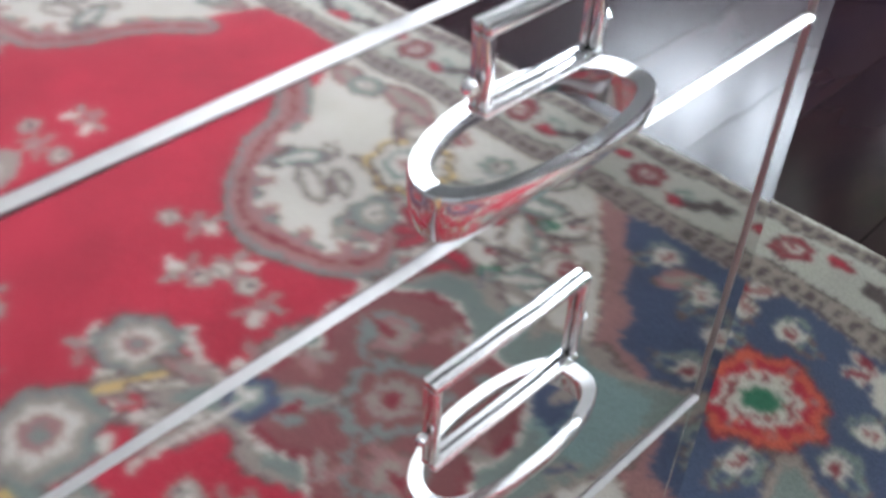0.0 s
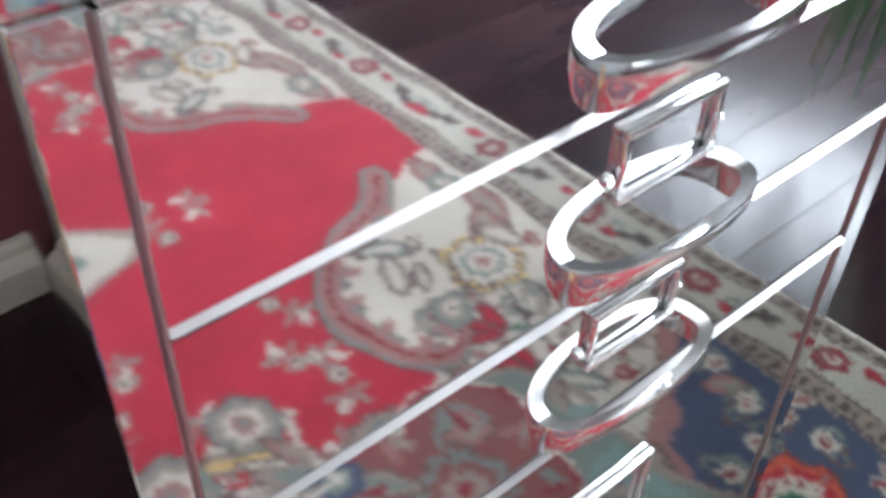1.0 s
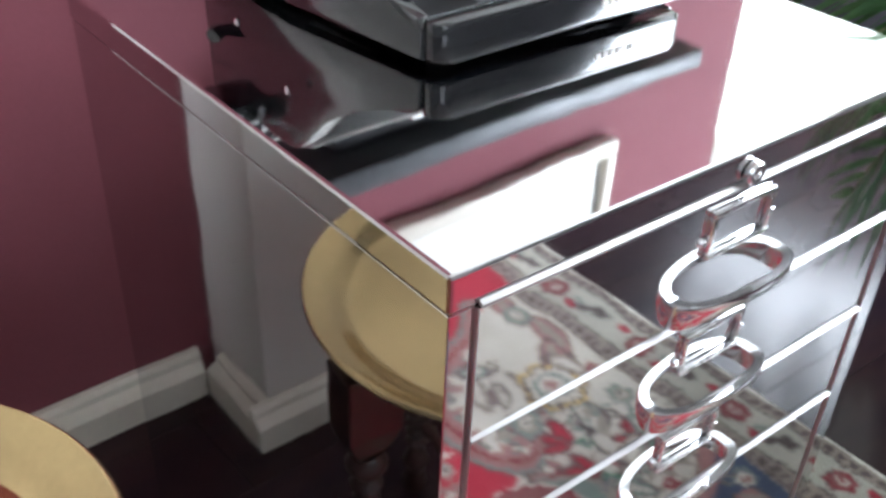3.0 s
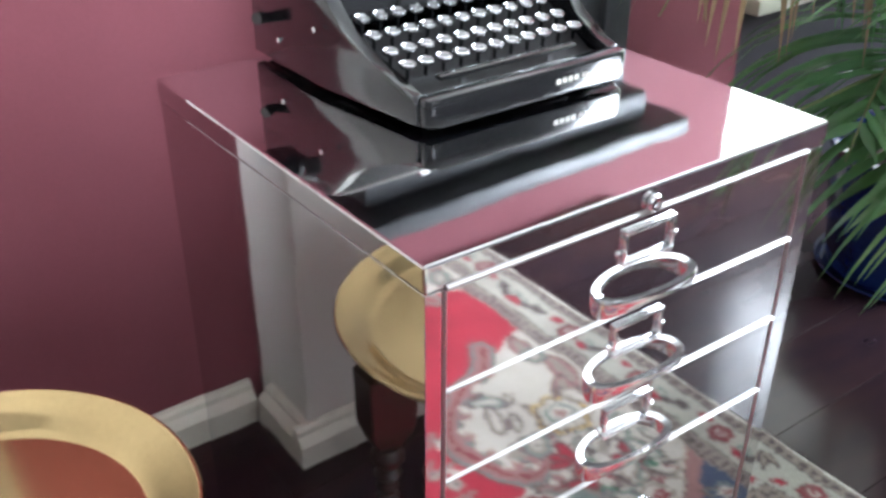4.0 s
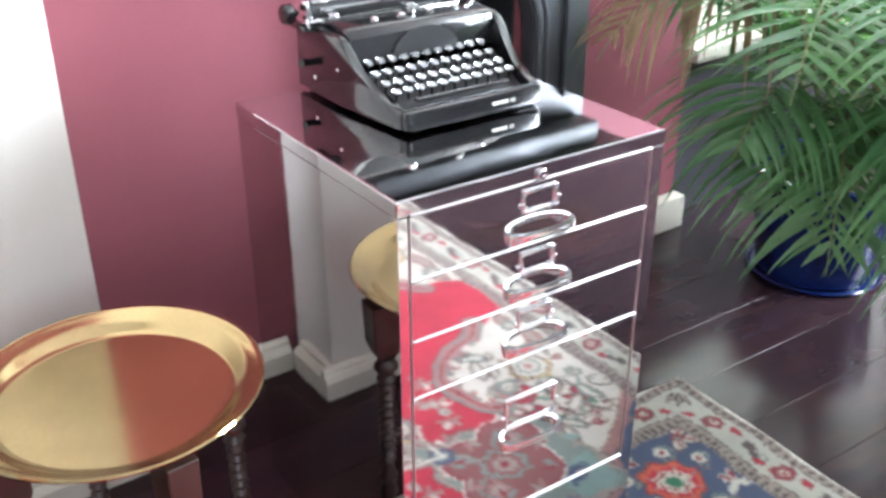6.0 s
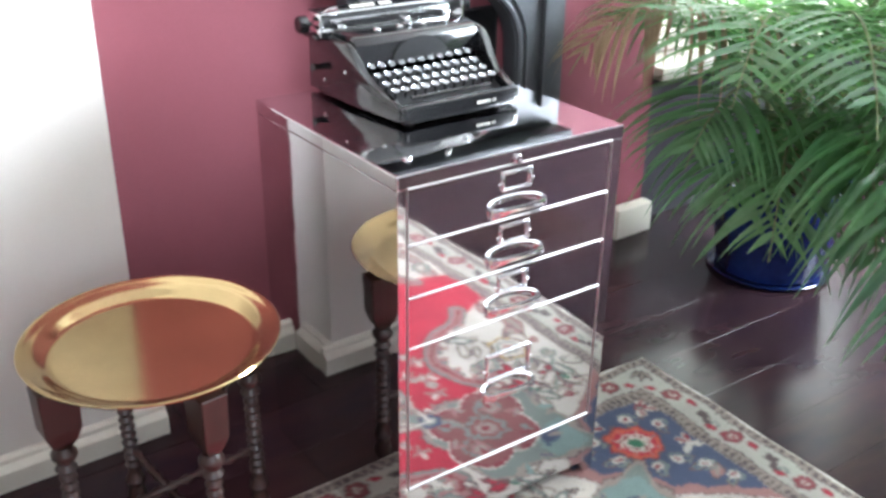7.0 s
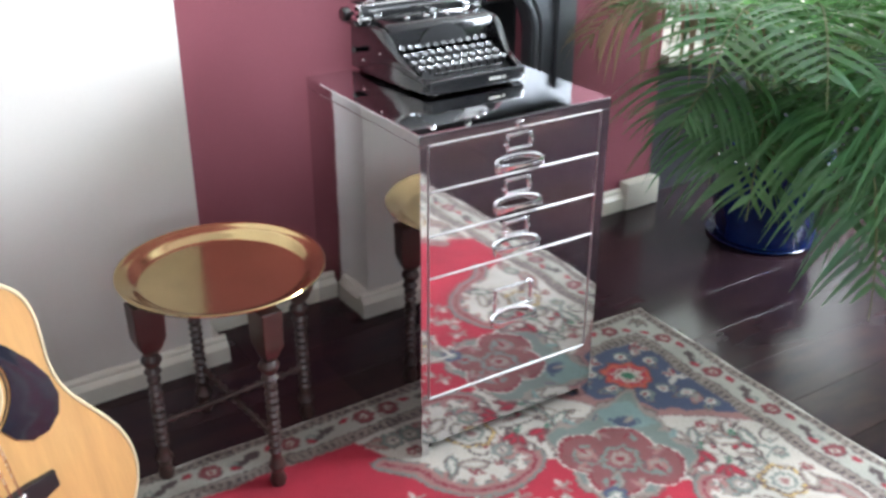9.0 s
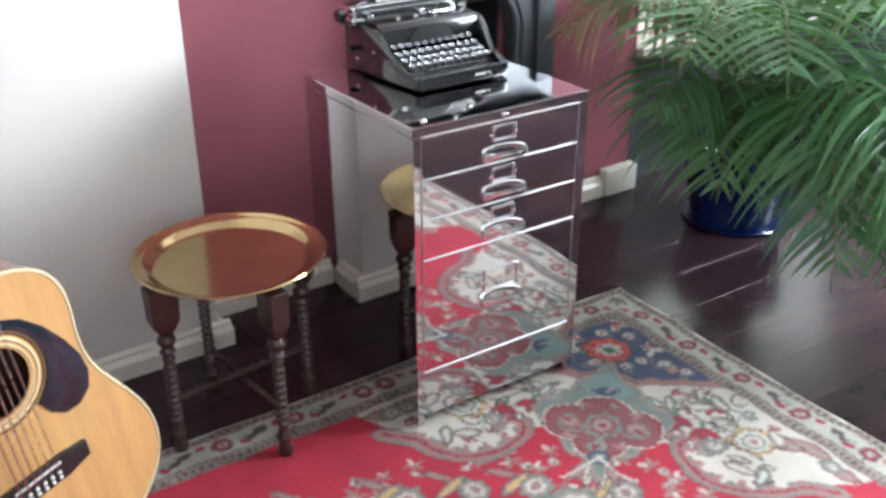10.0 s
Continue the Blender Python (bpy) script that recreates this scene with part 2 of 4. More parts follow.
# unseen south wall, opened only for the added fill lamp
bm = box(X0, -1.85, Y0 - 0.15, Y0, 0, TOP)
box(-0.15, X1, Y0 - 0.15, Y0, 0, TOP, bm=bm)
box(-1.85, -0.15, Y0 - 0.15, Y0, 0, 0.65, bm=bm)
structure("wall_south", box(-1.85, -0.15, Y0 - 0.15, Y0, 2.35, TOP, bm=bm), GREY, "grey painted wall with an added unseen window opening", "wall")


def window(name, m, w, h, bars, label):
    """A window in the plane x, z with its frame, bars, sill and panes."""
    win = thing(name, label, "window", m, kind="structure")
    f = 0.06
    bm = box(0, w, -0.03, 0.03, 0, f)
    box(0, w, -0.03, 0.03, h - f, h, bm=bm)
    box(0, f, -0.028, 0.028, f, h - f, bm=bm)
    part("window_frame", box(w - f, w, -0.028, 0.028, f, h - f, bm=bm), TRIM, win)
    step = (w - 2 * f) / bars
    for k in range(bars):
        if k:
            part("glazing_bar", box(f + k * step - 0.018, f + k * step + 0.018, -0.022, 0.022, f, h - f), TRIM, win)
        p = part("pane", box(f + k * step + (0.019 if k else 0), f + (k + 1) * step - (0.019 if k < bars - 1 else 0), -0.003, 0.003, f, h - f), GLASS, win)
        p.visible_shadow = False
    return win


turned(window("window_1", pose(1.305, 0.84, 0.475), 1.68, 1.72, 3, "tall window behind the palm with pale daylight"))
window("window_2", pose(3.07, -0.15, 1.255, 0, 0, -90), 1.6, 1.22, 2, "wide unseen white-framed window added for the south fill light")
# unseen window, added to go with the south fill lamp
window("fill_window_south", pose(-1.85, -3.47, 0.66), 1.7, 1.68, 2, "unseen white-framed window added for the south fill light")
turned(structure("window_sill", box(1.30, X1, 0.685, 0.88, 0.432, 0.468, 0.008), SILL, "cream painted window sill above dark panelling", "sill"))


def glow(name, strength, colour):
    m = bpy.data.materials.new(name)
    m.use_nodes = True
    n, l = m.node_tree.nodes, m.node_tree.links
    b = n["Principled BSDF"]
    no, rp = n.new("ShaderNodeTexNoise"), n.new("ShaderNodeMix")
    no.inputs["Scale"].default_value = 3.5
    rp.data_type = 'RGBA'
    rp.inputs[6].default_value, rp.inputs[7].default_value = (*colour, 1), (0.30, 0.42, 0.26, 1)
    rg = n.new("ShaderNodeMapRange")
    rg.inputs[1].default_value, rg.inputs[2].default_value = 0.52, 0.68
    l.new(no.outputs["Fac"], rg.inputs[0])
    l.new(rg.outputs[0], rp.inputs[0])
    b.inputs["Base Color"].default_value = (0, 0, 0, 1)
    l.new(rp.outputs[2], b.inputs["Emission Color"])
    b.inputs["Emission Strength"].default_value = strength
    return m


DAY = glow("pale_garden_daylight", 1.7, (0.93, 1.0, 0.95))
structure("backdrop_north", box(0.6, 4.6, 2.4, 2.45, -0.5, 3.2), DAY, "bright pale garden outside the window", "backdrop")
structure("backdrop_east", box(4.4, 4.45, -2.6, 1.6, -0.5, 3.2), DAY, "bright pale daylight outside the window", "backdrop")


def skirting(name, pts, h, d, label):
    """A moulded baseboard along x from pts[0] to pts[1] at the wall face y."""
    x0, x1, y = pts
    prof = [(y, 0), (y - d, 0), (y - d, h * 0.62), (y - d * 0.8, h * 0.72), (y - d * 0.55, h * 0.8), (y - d * 0.5, h * 0.93), (y - d * 0.3, h), (y, h)]
    return structure(name, prism(prof, "x", x0, x1), TRIM, label, "baseboard")


turned(skirting("baseboard_white", (X0 + 0.002, -0.196, 0.571), 0.062, 0.026, "white moulded baseboard along the white wall"))
bm = prism([(-0.2225, 0), (-0.196, 0), (-0.196, 0.042), (-0.202, 0.049), (-0.210, 0.053), (-0.211, 0.059), (-0.217, 0.062), (-0.2225, 0.062)], "y", 0.5715, 0.684)
turned(structure("baseboard_return", bm, TRIM, "white moulded baseboard round the wall corner", "baseboard"))
turned(skirting("baseboard_burgundy", (-0.195, 1.165, 0.713), 0.066, 0.028, "white moulded baseboard along the burgundy wall"))
turned(structure("baseboard_block", box(1.166, 1.302, 0.672, 0.713, 0, 0.090, 0.006), TRIM, "white square end block of the baseboard", "baseboard"))

# cast-iron fireplace set against the burgundy wall
fire = turned(thing("fireplace", "dark cast-iron arched fireplace against the burgundy wall", "fireplace"))
cx, hw, ht, ar, az = 0.608, 0.30, 1.0, 0.148, 0.60
arch = [(cx + ar * math.cos(a), az + ar * math.sin(a)) for a in np.linspace(0, math.pi, 25)]
outer = [(cx - hw, 0), (cx - hw, ht), (cx + hw, ht), (cx + hw, 0)]
plate = outer[2:] + [(cx + ar, 0)] + arch + [(cx - ar, 0)] + outer[:2]
part("surround", prism(plate, "y", 0.668, 0.710, bevel=0.003), IRON, fire)
for rr, tt in ((ar + 0.010, 0.009), (ar + 0.032, 0.005)):
    pts = [(cx + rr, 0.665, 0.01)] + [(cx + rr * math.cos(a), 0.665, az + rr * math.sin(a)) for a in np.linspace(0, math.pi, 29)] + [(cx - rr, 0.665, 0.01)]
    part("arch_moulding", tube(pts, tt, 8), IRON, fire)
part("fireback", box(0.481, 0.735, 0.880, 0.899, 0.0, 0.699), IRON, fire)
# cheeks and top carry the recess's shade as a dark colour
for xa in (0.481, 0.729):
    part("firebox_cheek", box(xa, xa + 0.006, 0.7105, 0.8795, 0.0, 0.693), ARCH_SHADE, fire, "firebox cheek coloured near-black for the shade inside the arch")
part("firebox_top", box(0.4811, 0.7349, 0.7105, 0.8795, 0.6935, 0.699), ARCH_SHADE, fire)
for sx in (-1, 1):
    part("pilaster", box(cx + sx * 0.252 - 0.028, cx + sx * 0.252 + 0.028, 0.652, 0.667, 0.0, 0.90, 0.004), IRON, fire)
part("mantel_shelf", box(0.255, 0.965, 0.555, 0.712, ht + 0.001, ht + 0.034, 0.008), IRON, fire, "dark iron mantel shelf")
part("frieze", box(cx - hw + 0.01, cx + hw - 0.01, 0.60, 0.667, ht - 0.05, ht, 0.01), IRON, fire)

picture = turned(thing("picture", "large pale framed picture hanging above the fireplace", "picture"))
part("canvas", box(0.30, 0.935, 0.698, 0.713, 1.245, 1.93), PAPER, picture)
for a in ((0.275, 0.96, 1.215, 1.244), (0.275, 0.96, 1.931, 1.96)):
    part("frame_rail", box(a[0], a[1], 0.685, 0.713, a[2], a[3], 0.004), TRIM, picture)
for a in ((0.275, 0.299), (0.936, 0.96)):
    part("frame_rail", box(a[0], a[1], 0.685, 0.713, 1.2445, 1.9305, 0.004), TRIM, picture)

# ---- the rug ----
RX, RY, HX, HY, CELL = -0.572, -0.718, 1.355, 0.955, 0.0033
C_RED, C_DRED, C_PINK, C_ROSE = (0.37, 0.012, 0.033), (0.20, 0.013, 0.026), (0.28, 0.135, 0.125), (0.20, 0.062, 0.062)
C_IVORY, C_PALE, C_NAVY, C_TEAL, C_AQUA = (0.47, 0.425, 0.37), (0.38, 0.36, 0.31), (0.048, 0.064, 0.118), (0.155, 0.185, 0.165), (0.17, 0.24, 0.225)
C_LINE, C_SELVAGE = (0.12, 0.075, 0.07), (0.60, 0.565, 0.50)
C_TAN, C_BROWN, C_ORANGE, C_GREEN, C_GOLD = (0.26, 0.21, 0.18), (0.075, 0.05, 0.05), (0.50, 0.085, 0.045), (0.02, 0.13, 0.07), (0.5, 0.33, 0.12)


def rug_picture():
    """The quarter pattern in metres from the corner: p along the long side, q along the short one."""
    nx, ny = int(HX / CELL), int(HY / CELL)
    p, q = np.meshgrid((np.arange(nx) + 0.5) * CELL, (np.arange(ny) + 0.5) * CELL, indexing="ij")
    img = np.zeros((nx, ny, 3))

    def put(mask, c):
        img[mask] = c

    def flower(x, y, r, n, rings, turn=0.0):
        d, a = np.hypot(p - x, q - y), np.arctan2(q - y, p - x)
        if r > 0.02:
            put(d < r * (1 + 0.085 * np.cos(n * (a + turn))) + 0.0025, C_LINE)
        for f, c in rings:
            put(d < r * f * (1 + 0.085 * np.cos(n * (a + turn)) + 0.03 * np.cos((n + 3) * a + 1)), c)

    def leaf(x, y, ang, ln, w, c, c2=None):
        u = ((p - x) * math.cos(ang) + (q - y) * math.sin(ang)) / ln
        v = (-(p - x) * math.sin(ang) + (q - y) * math.cos(ang))
        body = (u > 0) & (u < 1)
        prof = w * np.sin(np.pi * np.clip(u, 0, 1)) ** 0.8
        if w > 0.0085:
            put((u > -0.06) & (u < 1.08) & (np.abs(v) < w * np.sin(np.pi * np.clip((u + 0.06) / 1.14, 0, 1)) ** 0.8 + 0.0022), C_LINE)
        put(body & (np.abs(v) < prof), c)
        if c2:
            put(body & (np.abs(v) < prof * 0.45) & (u > 0.15) & (u < 0.85), c2)

    def line(pts, w, c):
        for (xa, ya), (xb, yb) in zip(pts, pts[1:]):
            l2 = (xb - xa) ** 2 + (yb - ya) ** 2 + 1e-9
            u = np.clip(((p - xa) * (xb - xa) + (q - ya) * (yb - ya)) / l2, 0, 1)
            put(np.hypot(p - xa - u * (xb - xa), q - ya - u * (yb - ya)) < w, c)

    def curl(x, y, r, a0, a1, w, c, shrink=0.5):
        pts = [(x + r * (1 - shrink * s) * math.cos(a0 + (a1 - a0) * s), y + r * (1 - shrink * s) * math.sin(a0 + (a1 - a0) * s)) for s in np.linspace(0, 1, 14)]
        line(pts, w, c)

    rng = random.Random(11)
    img[:] = C_RED

    def inside(poly):
        m = np.zeros(p.shape, bool)
        for (xa, ya), (xb, yb) in zip(poly, poly[1:] + poly[:1]):
            cut = ((ya > q) != (yb > q))
            m ^= cut & (p < (xb - xa) * (q - ya) / (yb - ya + 1e-12) + xa)
        return m

    def smooth_line(pts, n=8):
        out = []
        for i in range(len(pts) - 1):
            a, b, c, d = pts[max(i - 1, 0)], pts[i], pts[i + 1], pts[min(i + 2, len(pts) - 1)]
            for k in range(n):
                t = k / n
                out.append(tuple(0.5 * (2 * b[j] + (c[j] - a[j]) * t + (2 * a[j] - 5 * b[j] + 4 * c[j] - d[j]) * t * t + (3 * b[j] - a[j] - 3 * c[j] + d[j]) * t ** 3) for j in (0, 1)))
        return out + [pts[-1]]

    def sprig(x, y, t, size=1.0):
        """A stem with small pale petals and one blossom."""
        line([(x, y), (x + 0.03 * size * math.cos(t), y + 0.03 * size * math.sin(t))], 0.0022, C_PINK)
        for j in range(4):
            leaf(x, y, t + 0.9 + j * 1.35, 0.026 * size, 0.0055 * size, (C_PINK, C_TAN, C_IVORY, C_PINK)[j])
        flower(x + 0.034 * size * math.cos(t), y + 0.034 * size * math.sin(t), 0.012 * size, 5, ((1, C_TAN), (0.6, C_IVORY), (0.3, C_BROWN)), t)

    # sprigs of the red field, leaving plain red between them
    for k in range(70):
        x, y, t = rng.uniform(0.45, HX), rng.uniform(0.30, HY), rng.uniform(0, 6.3)
        if x + y < 1.10 or (x < 0.62 and y > 0.74):
            continue
        sprig(x, y, t, rng.uniform(0.7, 1.15))
    for x, y, t in ((0.44, 0.66, 0.4), (0.46, 0.60, 2.0), (0.43, 0.73, 1.0), (0.475, 0.69, 4.0), (0.42, 0.945, 2.0), (0.45, 1.0, 0.3), (0.48, 0.95, 4.4), (0.50, 0.56, 3.3), (0.58, 0.66, 5.0), (0.60, 0.46, 1.1), (0.69, 0.44, 2.2), (0.74, 0.40, 0.2), (0.66, 0.40, 4.0)):
        if y < HY:
            sprig(x, y, t)
    # large grey-green blossoms of the field with their leaves
    for x, y, r in ((0.551, 0.640, 0.034), (0.656, 0.607, 0.046), (0.69, 0.530, 0.034), (0.80, 0.47, 0.030), (0.92, 0.42, 0.034), (1.08, 0.36, 0.036), (1.24, 0.33, 0.030), (0.84, 0.62, 0.030)):
        line([(x, y), (x + 0.02, y - 0.06), (x + 0.06, y - 0.09)], 0.0032, C_TAN)
        leaf(x - 0.01, y - 0.045, 0.3, 0.085, 0.013, C_TAN, C_GOLD)
        leaf(x + 0.02, y - 0.05, -1.0, 0.06, 0.010, C_PINK, C_TAN)
        flower(x, y, r, 7, ((1, C_TEAL), (0.80, C_TAN), (0.58, C_IVORY), (0.36, C_PINK), (0.16, C_TEAL)))
    # fan of pale petals below the palmette
    for t in (-0.55, -0.2, 0.2, 0.55):
        leaf(0.525, 0.52, 0.785 + t, 0.10, 0.012, C_IVORY if abs(t) < 0.3 else C_PINK, C_TAN)
    # medallion in the middle
    a, b = HX - p, HY - q
    th = np.arctan2(b / 0.50, a / 0.86)
    rad = (np.abs(a / 0.86) ** 1.5 + np.abs(b / 0.50) ** 1.5) ** (1 / 1.5)
    wave = 1 + 0.07 * np.cos(12 * th)
    put(rad < 0.93 * wave, C_TAN)
    put(rad < 0.905 * wave, C_IVORY)
    put(rad < 0.84 * wave, C_TEAL)
    put(rad < 0.82 * wave, C_DRED)
    put(rad < 0.66 * wave, C_NAVY)
    put(rad < 0.42 * wave, C_PINK)
    put(rad < 0.38 * wave, C_RED)
    for k in range(0, 26, 2):
        t = k * 0.0628 + 0.02
        for rr, cc in ((0.74, C_DRED), (0.54, C_PINK), (0.25, C_IVORY)):
            flower(HX - 0.8 * rr * math.cos(t), HY - 0.50 * rr * math.sin(t), 0.02, 6, ((1, cc), (0.5, C_TAN)), t)

    # ivory lobes on either side of the palmette, each edged by a wide curling scroll
    for sx in (0, 1):
        def f(x, y):
            return (x, y) if sx == 0 else (y, x)

        def fa(t):
            return t if sx == 0 else math.pi / 2 - t
        lobe = [(0.10, 0.49), (0.20, 0.425), (0.30, 0.345), (0.36, 0.40), (0.41, 0.47), (0.40, 0.54), (0.365, 0.585), (0.392, 0.63), (0.398, 0.69), (0.375, 0.745), (0.325, 0.785), (0.26, 0.80), (0.205, 0.845), (0.10, 0.885)]
        put(inside([f(*v) for v in lobe]), C_IVORY)
        edge = smooth_line([f(*v) for v in ((0.215, 0.865), (0.265, 0.815), (0.33, 0.785), (0.378, 0.74), (0.396, 0.685), (0.388, 0.625), (0.355, 0.588), (0.325, 0.592), (0.312, 0.615), (0.327, 0.632))])
        line(edge, 0.0215, C_LINE)
        line(edge, 0.0195, C_TEAL)
        line(edge, 0.0135, C_PINK)
        line(edge, 0.0030, C_DRED)
        for i, (x, y) in enumerate(edge[6:-14:4]):
            X, Y = f(0.285, 0.69)
            t = math.atan2(Y - y, X - x)
            leaf(x + 0.012 * math.cos(t), y + 0.012 * math.sin(t), t + (0.5 if i % 2 else -0.3), 0.024, 0.008, C_IVORY if i % 2 else C_PINK)
        # pink tail along the border
        for x, y, t, ln in ((0.145, 0.80, -1.45, 0.11), (0.165, 0.74, -1.2, 0.08), (0.15, 0.86, -1.3, 0.07)):
            X, Y = f(x, y)
            leaf(X, Y, fa(t), ln, 0.017, C_PINK, C_TAN)
        # small leaves and vines filling the ivory
        for k in range(46):
            x, y, t = rng.uniform(0.135, 0.38), rng.uniform(0.40, 0.83), rng.uniform(0, 6.3)
            if x + y < 0.67 or x + 0.25 * y > 0.53 or (x > 0.22 and y > 0.76):
                continue
            X, Y = f(x, y)
            leaf(X, Y, t, rng.uniform(0.022, 0.042), rng.uniform(0.0045, 0.0095), rng.choice((C_TAN, C_TEAL, C_BROWN, C_PINK, C_DRED)), rng.choice((None, C_IVORY, C_TAN)))
            if k % 3 == 0:
                curl(X, Y, 0.030, t, t + 4.2, 0.0026, rng.choice((C_BROWN, C_TAN, C_TEAL)))
            if k % 5 == 0:
                flower(X, Y, 0.012, 5, ((1, C_DRED), (0.55, C_PINK), (0.25, C_IVORY)), t)
        # tulips, ring palmette and leaves
        for x, y, r in ((0.307, 0.525, 0.023), (0.214, 0.525, 0.021), (0.286, 0.586, 0.021)):
            X, Y = f(x, y)
            for dt in (-0.7, 0.0, 0.7):
                leaf(X - 0.5 * r, Y - 0.5 * r, fa(0.9 + dt), 2.0 * r, 0.44 * r, C_DRED, C_RED)
            leaf(X - 0.4 * r, Y - 0.4 * r, fa(0.9 + math.pi), 1.5 * r, 0.34 * r, C_GREEN, C_TEAL)
        X, Y = f(0.224, 0.662)
        flower(X, Y, 0.047, 7, ((1, C_GOLD), (0.9, C_BROWN), (0.80, C_IVORY), (0.55, C_TEAL), (0.40, C_IVORY), (0.2, C_PINK)))
        for x, y, r in ((0.302, 0.633, 0.024), (0.160, 0.806, 0.022), (0.165, 0.60, 0.018)):
            X, Y = f(x, y)
            flower(X, Y, r, 6, ((1, C_TEAL), (0.65, C_TAN), (0.4, C_IVORY), (0.18, C_BROWN)))
        for x, y, t, c in ((0.21, 0.49, 0.2, C_TAN), (0.26, 0.445, 0.9, C_TEAL), (0.17, 0.50, 1.2, C_TEAL), (0.30, 0.43, 1.5, C_TAN), (0.255, 0.50, 2.6, C_TAN), (0.16, 0.655, 1.1, C_TAN), (0.27, 0.735, 0.5, C_TEAL), (0.33, 0.68, 2.0, C_TAN)):
            X, Y = f(x, y)
            leaf(X, Y, fa(t), 0.062, 0.0145, c, C_IVORY)
        line([f(*v) for v in ((0.335, 0.47), (0.30, 0.49), (0.255, 0.48), (0.22, 0.50), (0.19, 0.55), (0.17, 0.58))], 0.0028, C_TEAL)
        line([f(*v) for v in ((0.255, 0.48), (0.26, 0.54), (0.24, 0.60))], 0.0026, C_BROWN)

    # navy corner with a serrated salmon edge against the ivory
    s, dgn = p + q, np.abs(p - q)
    saw = 0.018 * np.abs(((p - q) * 11) % 1.0 - 0.5) * 2
    edge = 0.628 - 0.035 * np.clip((dgn - 0.10) / 0.25, 0, 1)
    put(s < edge + 0.034, C_LINE)
    put(s < edge + 0.031, C_PINK)
    put(s < edge - 0.012 + saw, C_NAVY)
    for sg in (-1, 1):
        leaf(0.2875 + sg * 0.10, 0.2875 - sg * 0.10, 0.785 + math.pi, 0.045, 0.011, C_PINK, C_TAN)

    # palmette on the diagonal: grey-green chevron, then a dusky four-lobed flower
    d1, d2 = (s - 0.90) / math.sqrt(2), (p - q) / math.sqrt(2)
    put(np.abs(d2) + 0.75 * np.abs(d1 + 0.035) < 0.162 + 0.010 * np.cos(d2 * 95), C_LINE)
    put(np.abs(d2) + 0.75 * np.abs(d1 + 0.035) < 0.158 + 0.010 * np.cos(d2 * 95), C_TAN)
    put(np.abs(d2) + 0.75 * np.abs(d1 + 0.035) < 0.146 + 0.010 * np.cos(d2 * 95), C_TEAL)
    put(np.abs(d2) * 0.8 + np.abs(d1 + 0.145) < 0.055, C_AQUA)
    put(np.abs(d2) * 0.7 + np.abs(d1 + 0.130) < 0.024, C_NAVY)
    lobes = np.minimum(np.minimum(np.hypot(d1 + 0.05, d2), np.hypot(d1 - 0.055, d2)), np.minimum(np.hypot(d1, d2 - 0.068), np.hypot(d1, d2 + 0.068)))
    put(lobes < 0.0625, C_IVORY)
    put(lobes < 0.0585, C_DRED)
    put(lobes < 0.053, C_ROSE)
    flower(0.45, 0.45, 0.040, 8, ((1, C_TEAL), (0.78, C_ROSE), (0.50, C_TAN), (0.25, C_DRED)))
    for sg in (-1, 1):
        X, Y = 0.45 + 0.05 * sg, 0.45 - 0.05 * sg
        flower(X, Y, 0.021, 6, ((1, C_PINK), (0.6, C_TAN)))
        curl(X, Y, 0.036, 0.785 + sg * 1.2, 0.785 - sg * 2.6, 0.003, C_TEAL)
    leaf(0.475, 0.475, 0.785, 0.075, 0.013, C_TAN, C_TEAL)
    for k in range(16):
        t = k * 0.3927
        X, Y = 0.45 + 0.066 * math.cos(t), 0.45 + 0.066 * math.sin(t)
        leaf(X, Y, t + (0.6 if k % 2 else -0.6), 0.030, 0.006, (C_TAN, C_TEAL, C_DRED, C_PINK)[k % 4])
    for k in range(9):
        t = 0.785 + math.pi + (k - 4) * 0.22
        X, Y = 0.47 + 0.155 * math.cos(t), 0.47 + 0.155 * math.sin(t)
        leaf(X, Y, t + (0.5 if k % 2 else -0.5), 0.034, 0.007, C_AQUA if k % 2 else C_TAN, C_NAVY if k % 3 == 0 else None)
    flower(0.53, 0.53, 0.022, 6, ((1, C_NAVY), (0.6, C_TEAL), (0.3, C_IVORY)))
    for t in (0.0, 1.57):
        line([(0.53, 0.53), (0.53 + 0.07 * math.cos(t), 0.53 + 0.07 * math.sin(t)), (0.53 + 0.10 * math.cos(t - 0.2 + 0.25 * t), 0.53 + 0.10 * math.sin(t))], 0.0035, C_IVORY)

    # blossoms, buds and leaf outlines on the navy corner
    for x, y, t in ((0.170, 0.345, 0), (0.31, 0.19, 2), (0.20, 0.16, 1), (0.16, 0.205, 1), (0.205, 0.305, 2), (0.305, 0.255, 0), (0.255, 0.305, 1), (0.155, 0.40, 0.5), (0.40, 0.155, 1.5), (0.345, 0.165, 0), (0.36, 0.215, 2.4)):
        curl(x, y, 0.024, t, t + 4.0, 0.0022, C_TEAL)
        leaf(x, y, t * 1.4, 0.036, 0.009, C_TEAL, C_NAVY)
        flower(x, y, 0.0125, 6, ((1, C_IVORY), (0.5, C_DRED), (0.22, C_IVORY)), t)
    for sx in (0, 1):
        for x, y, t in ((0.148, 0.285, 0.6), (0.150, 0.285, 2.4), (0.148, 0.285, 4.2), (0.148, 0.285, 5.4)):
            X, Y = (x, y) if sx == 0 else (y, x)
            leaf(X, Y, t if sx == 0 else 1.57 - t, 0.032, 0.0085, C_IVORY, C_DRED if t > 4 else None)
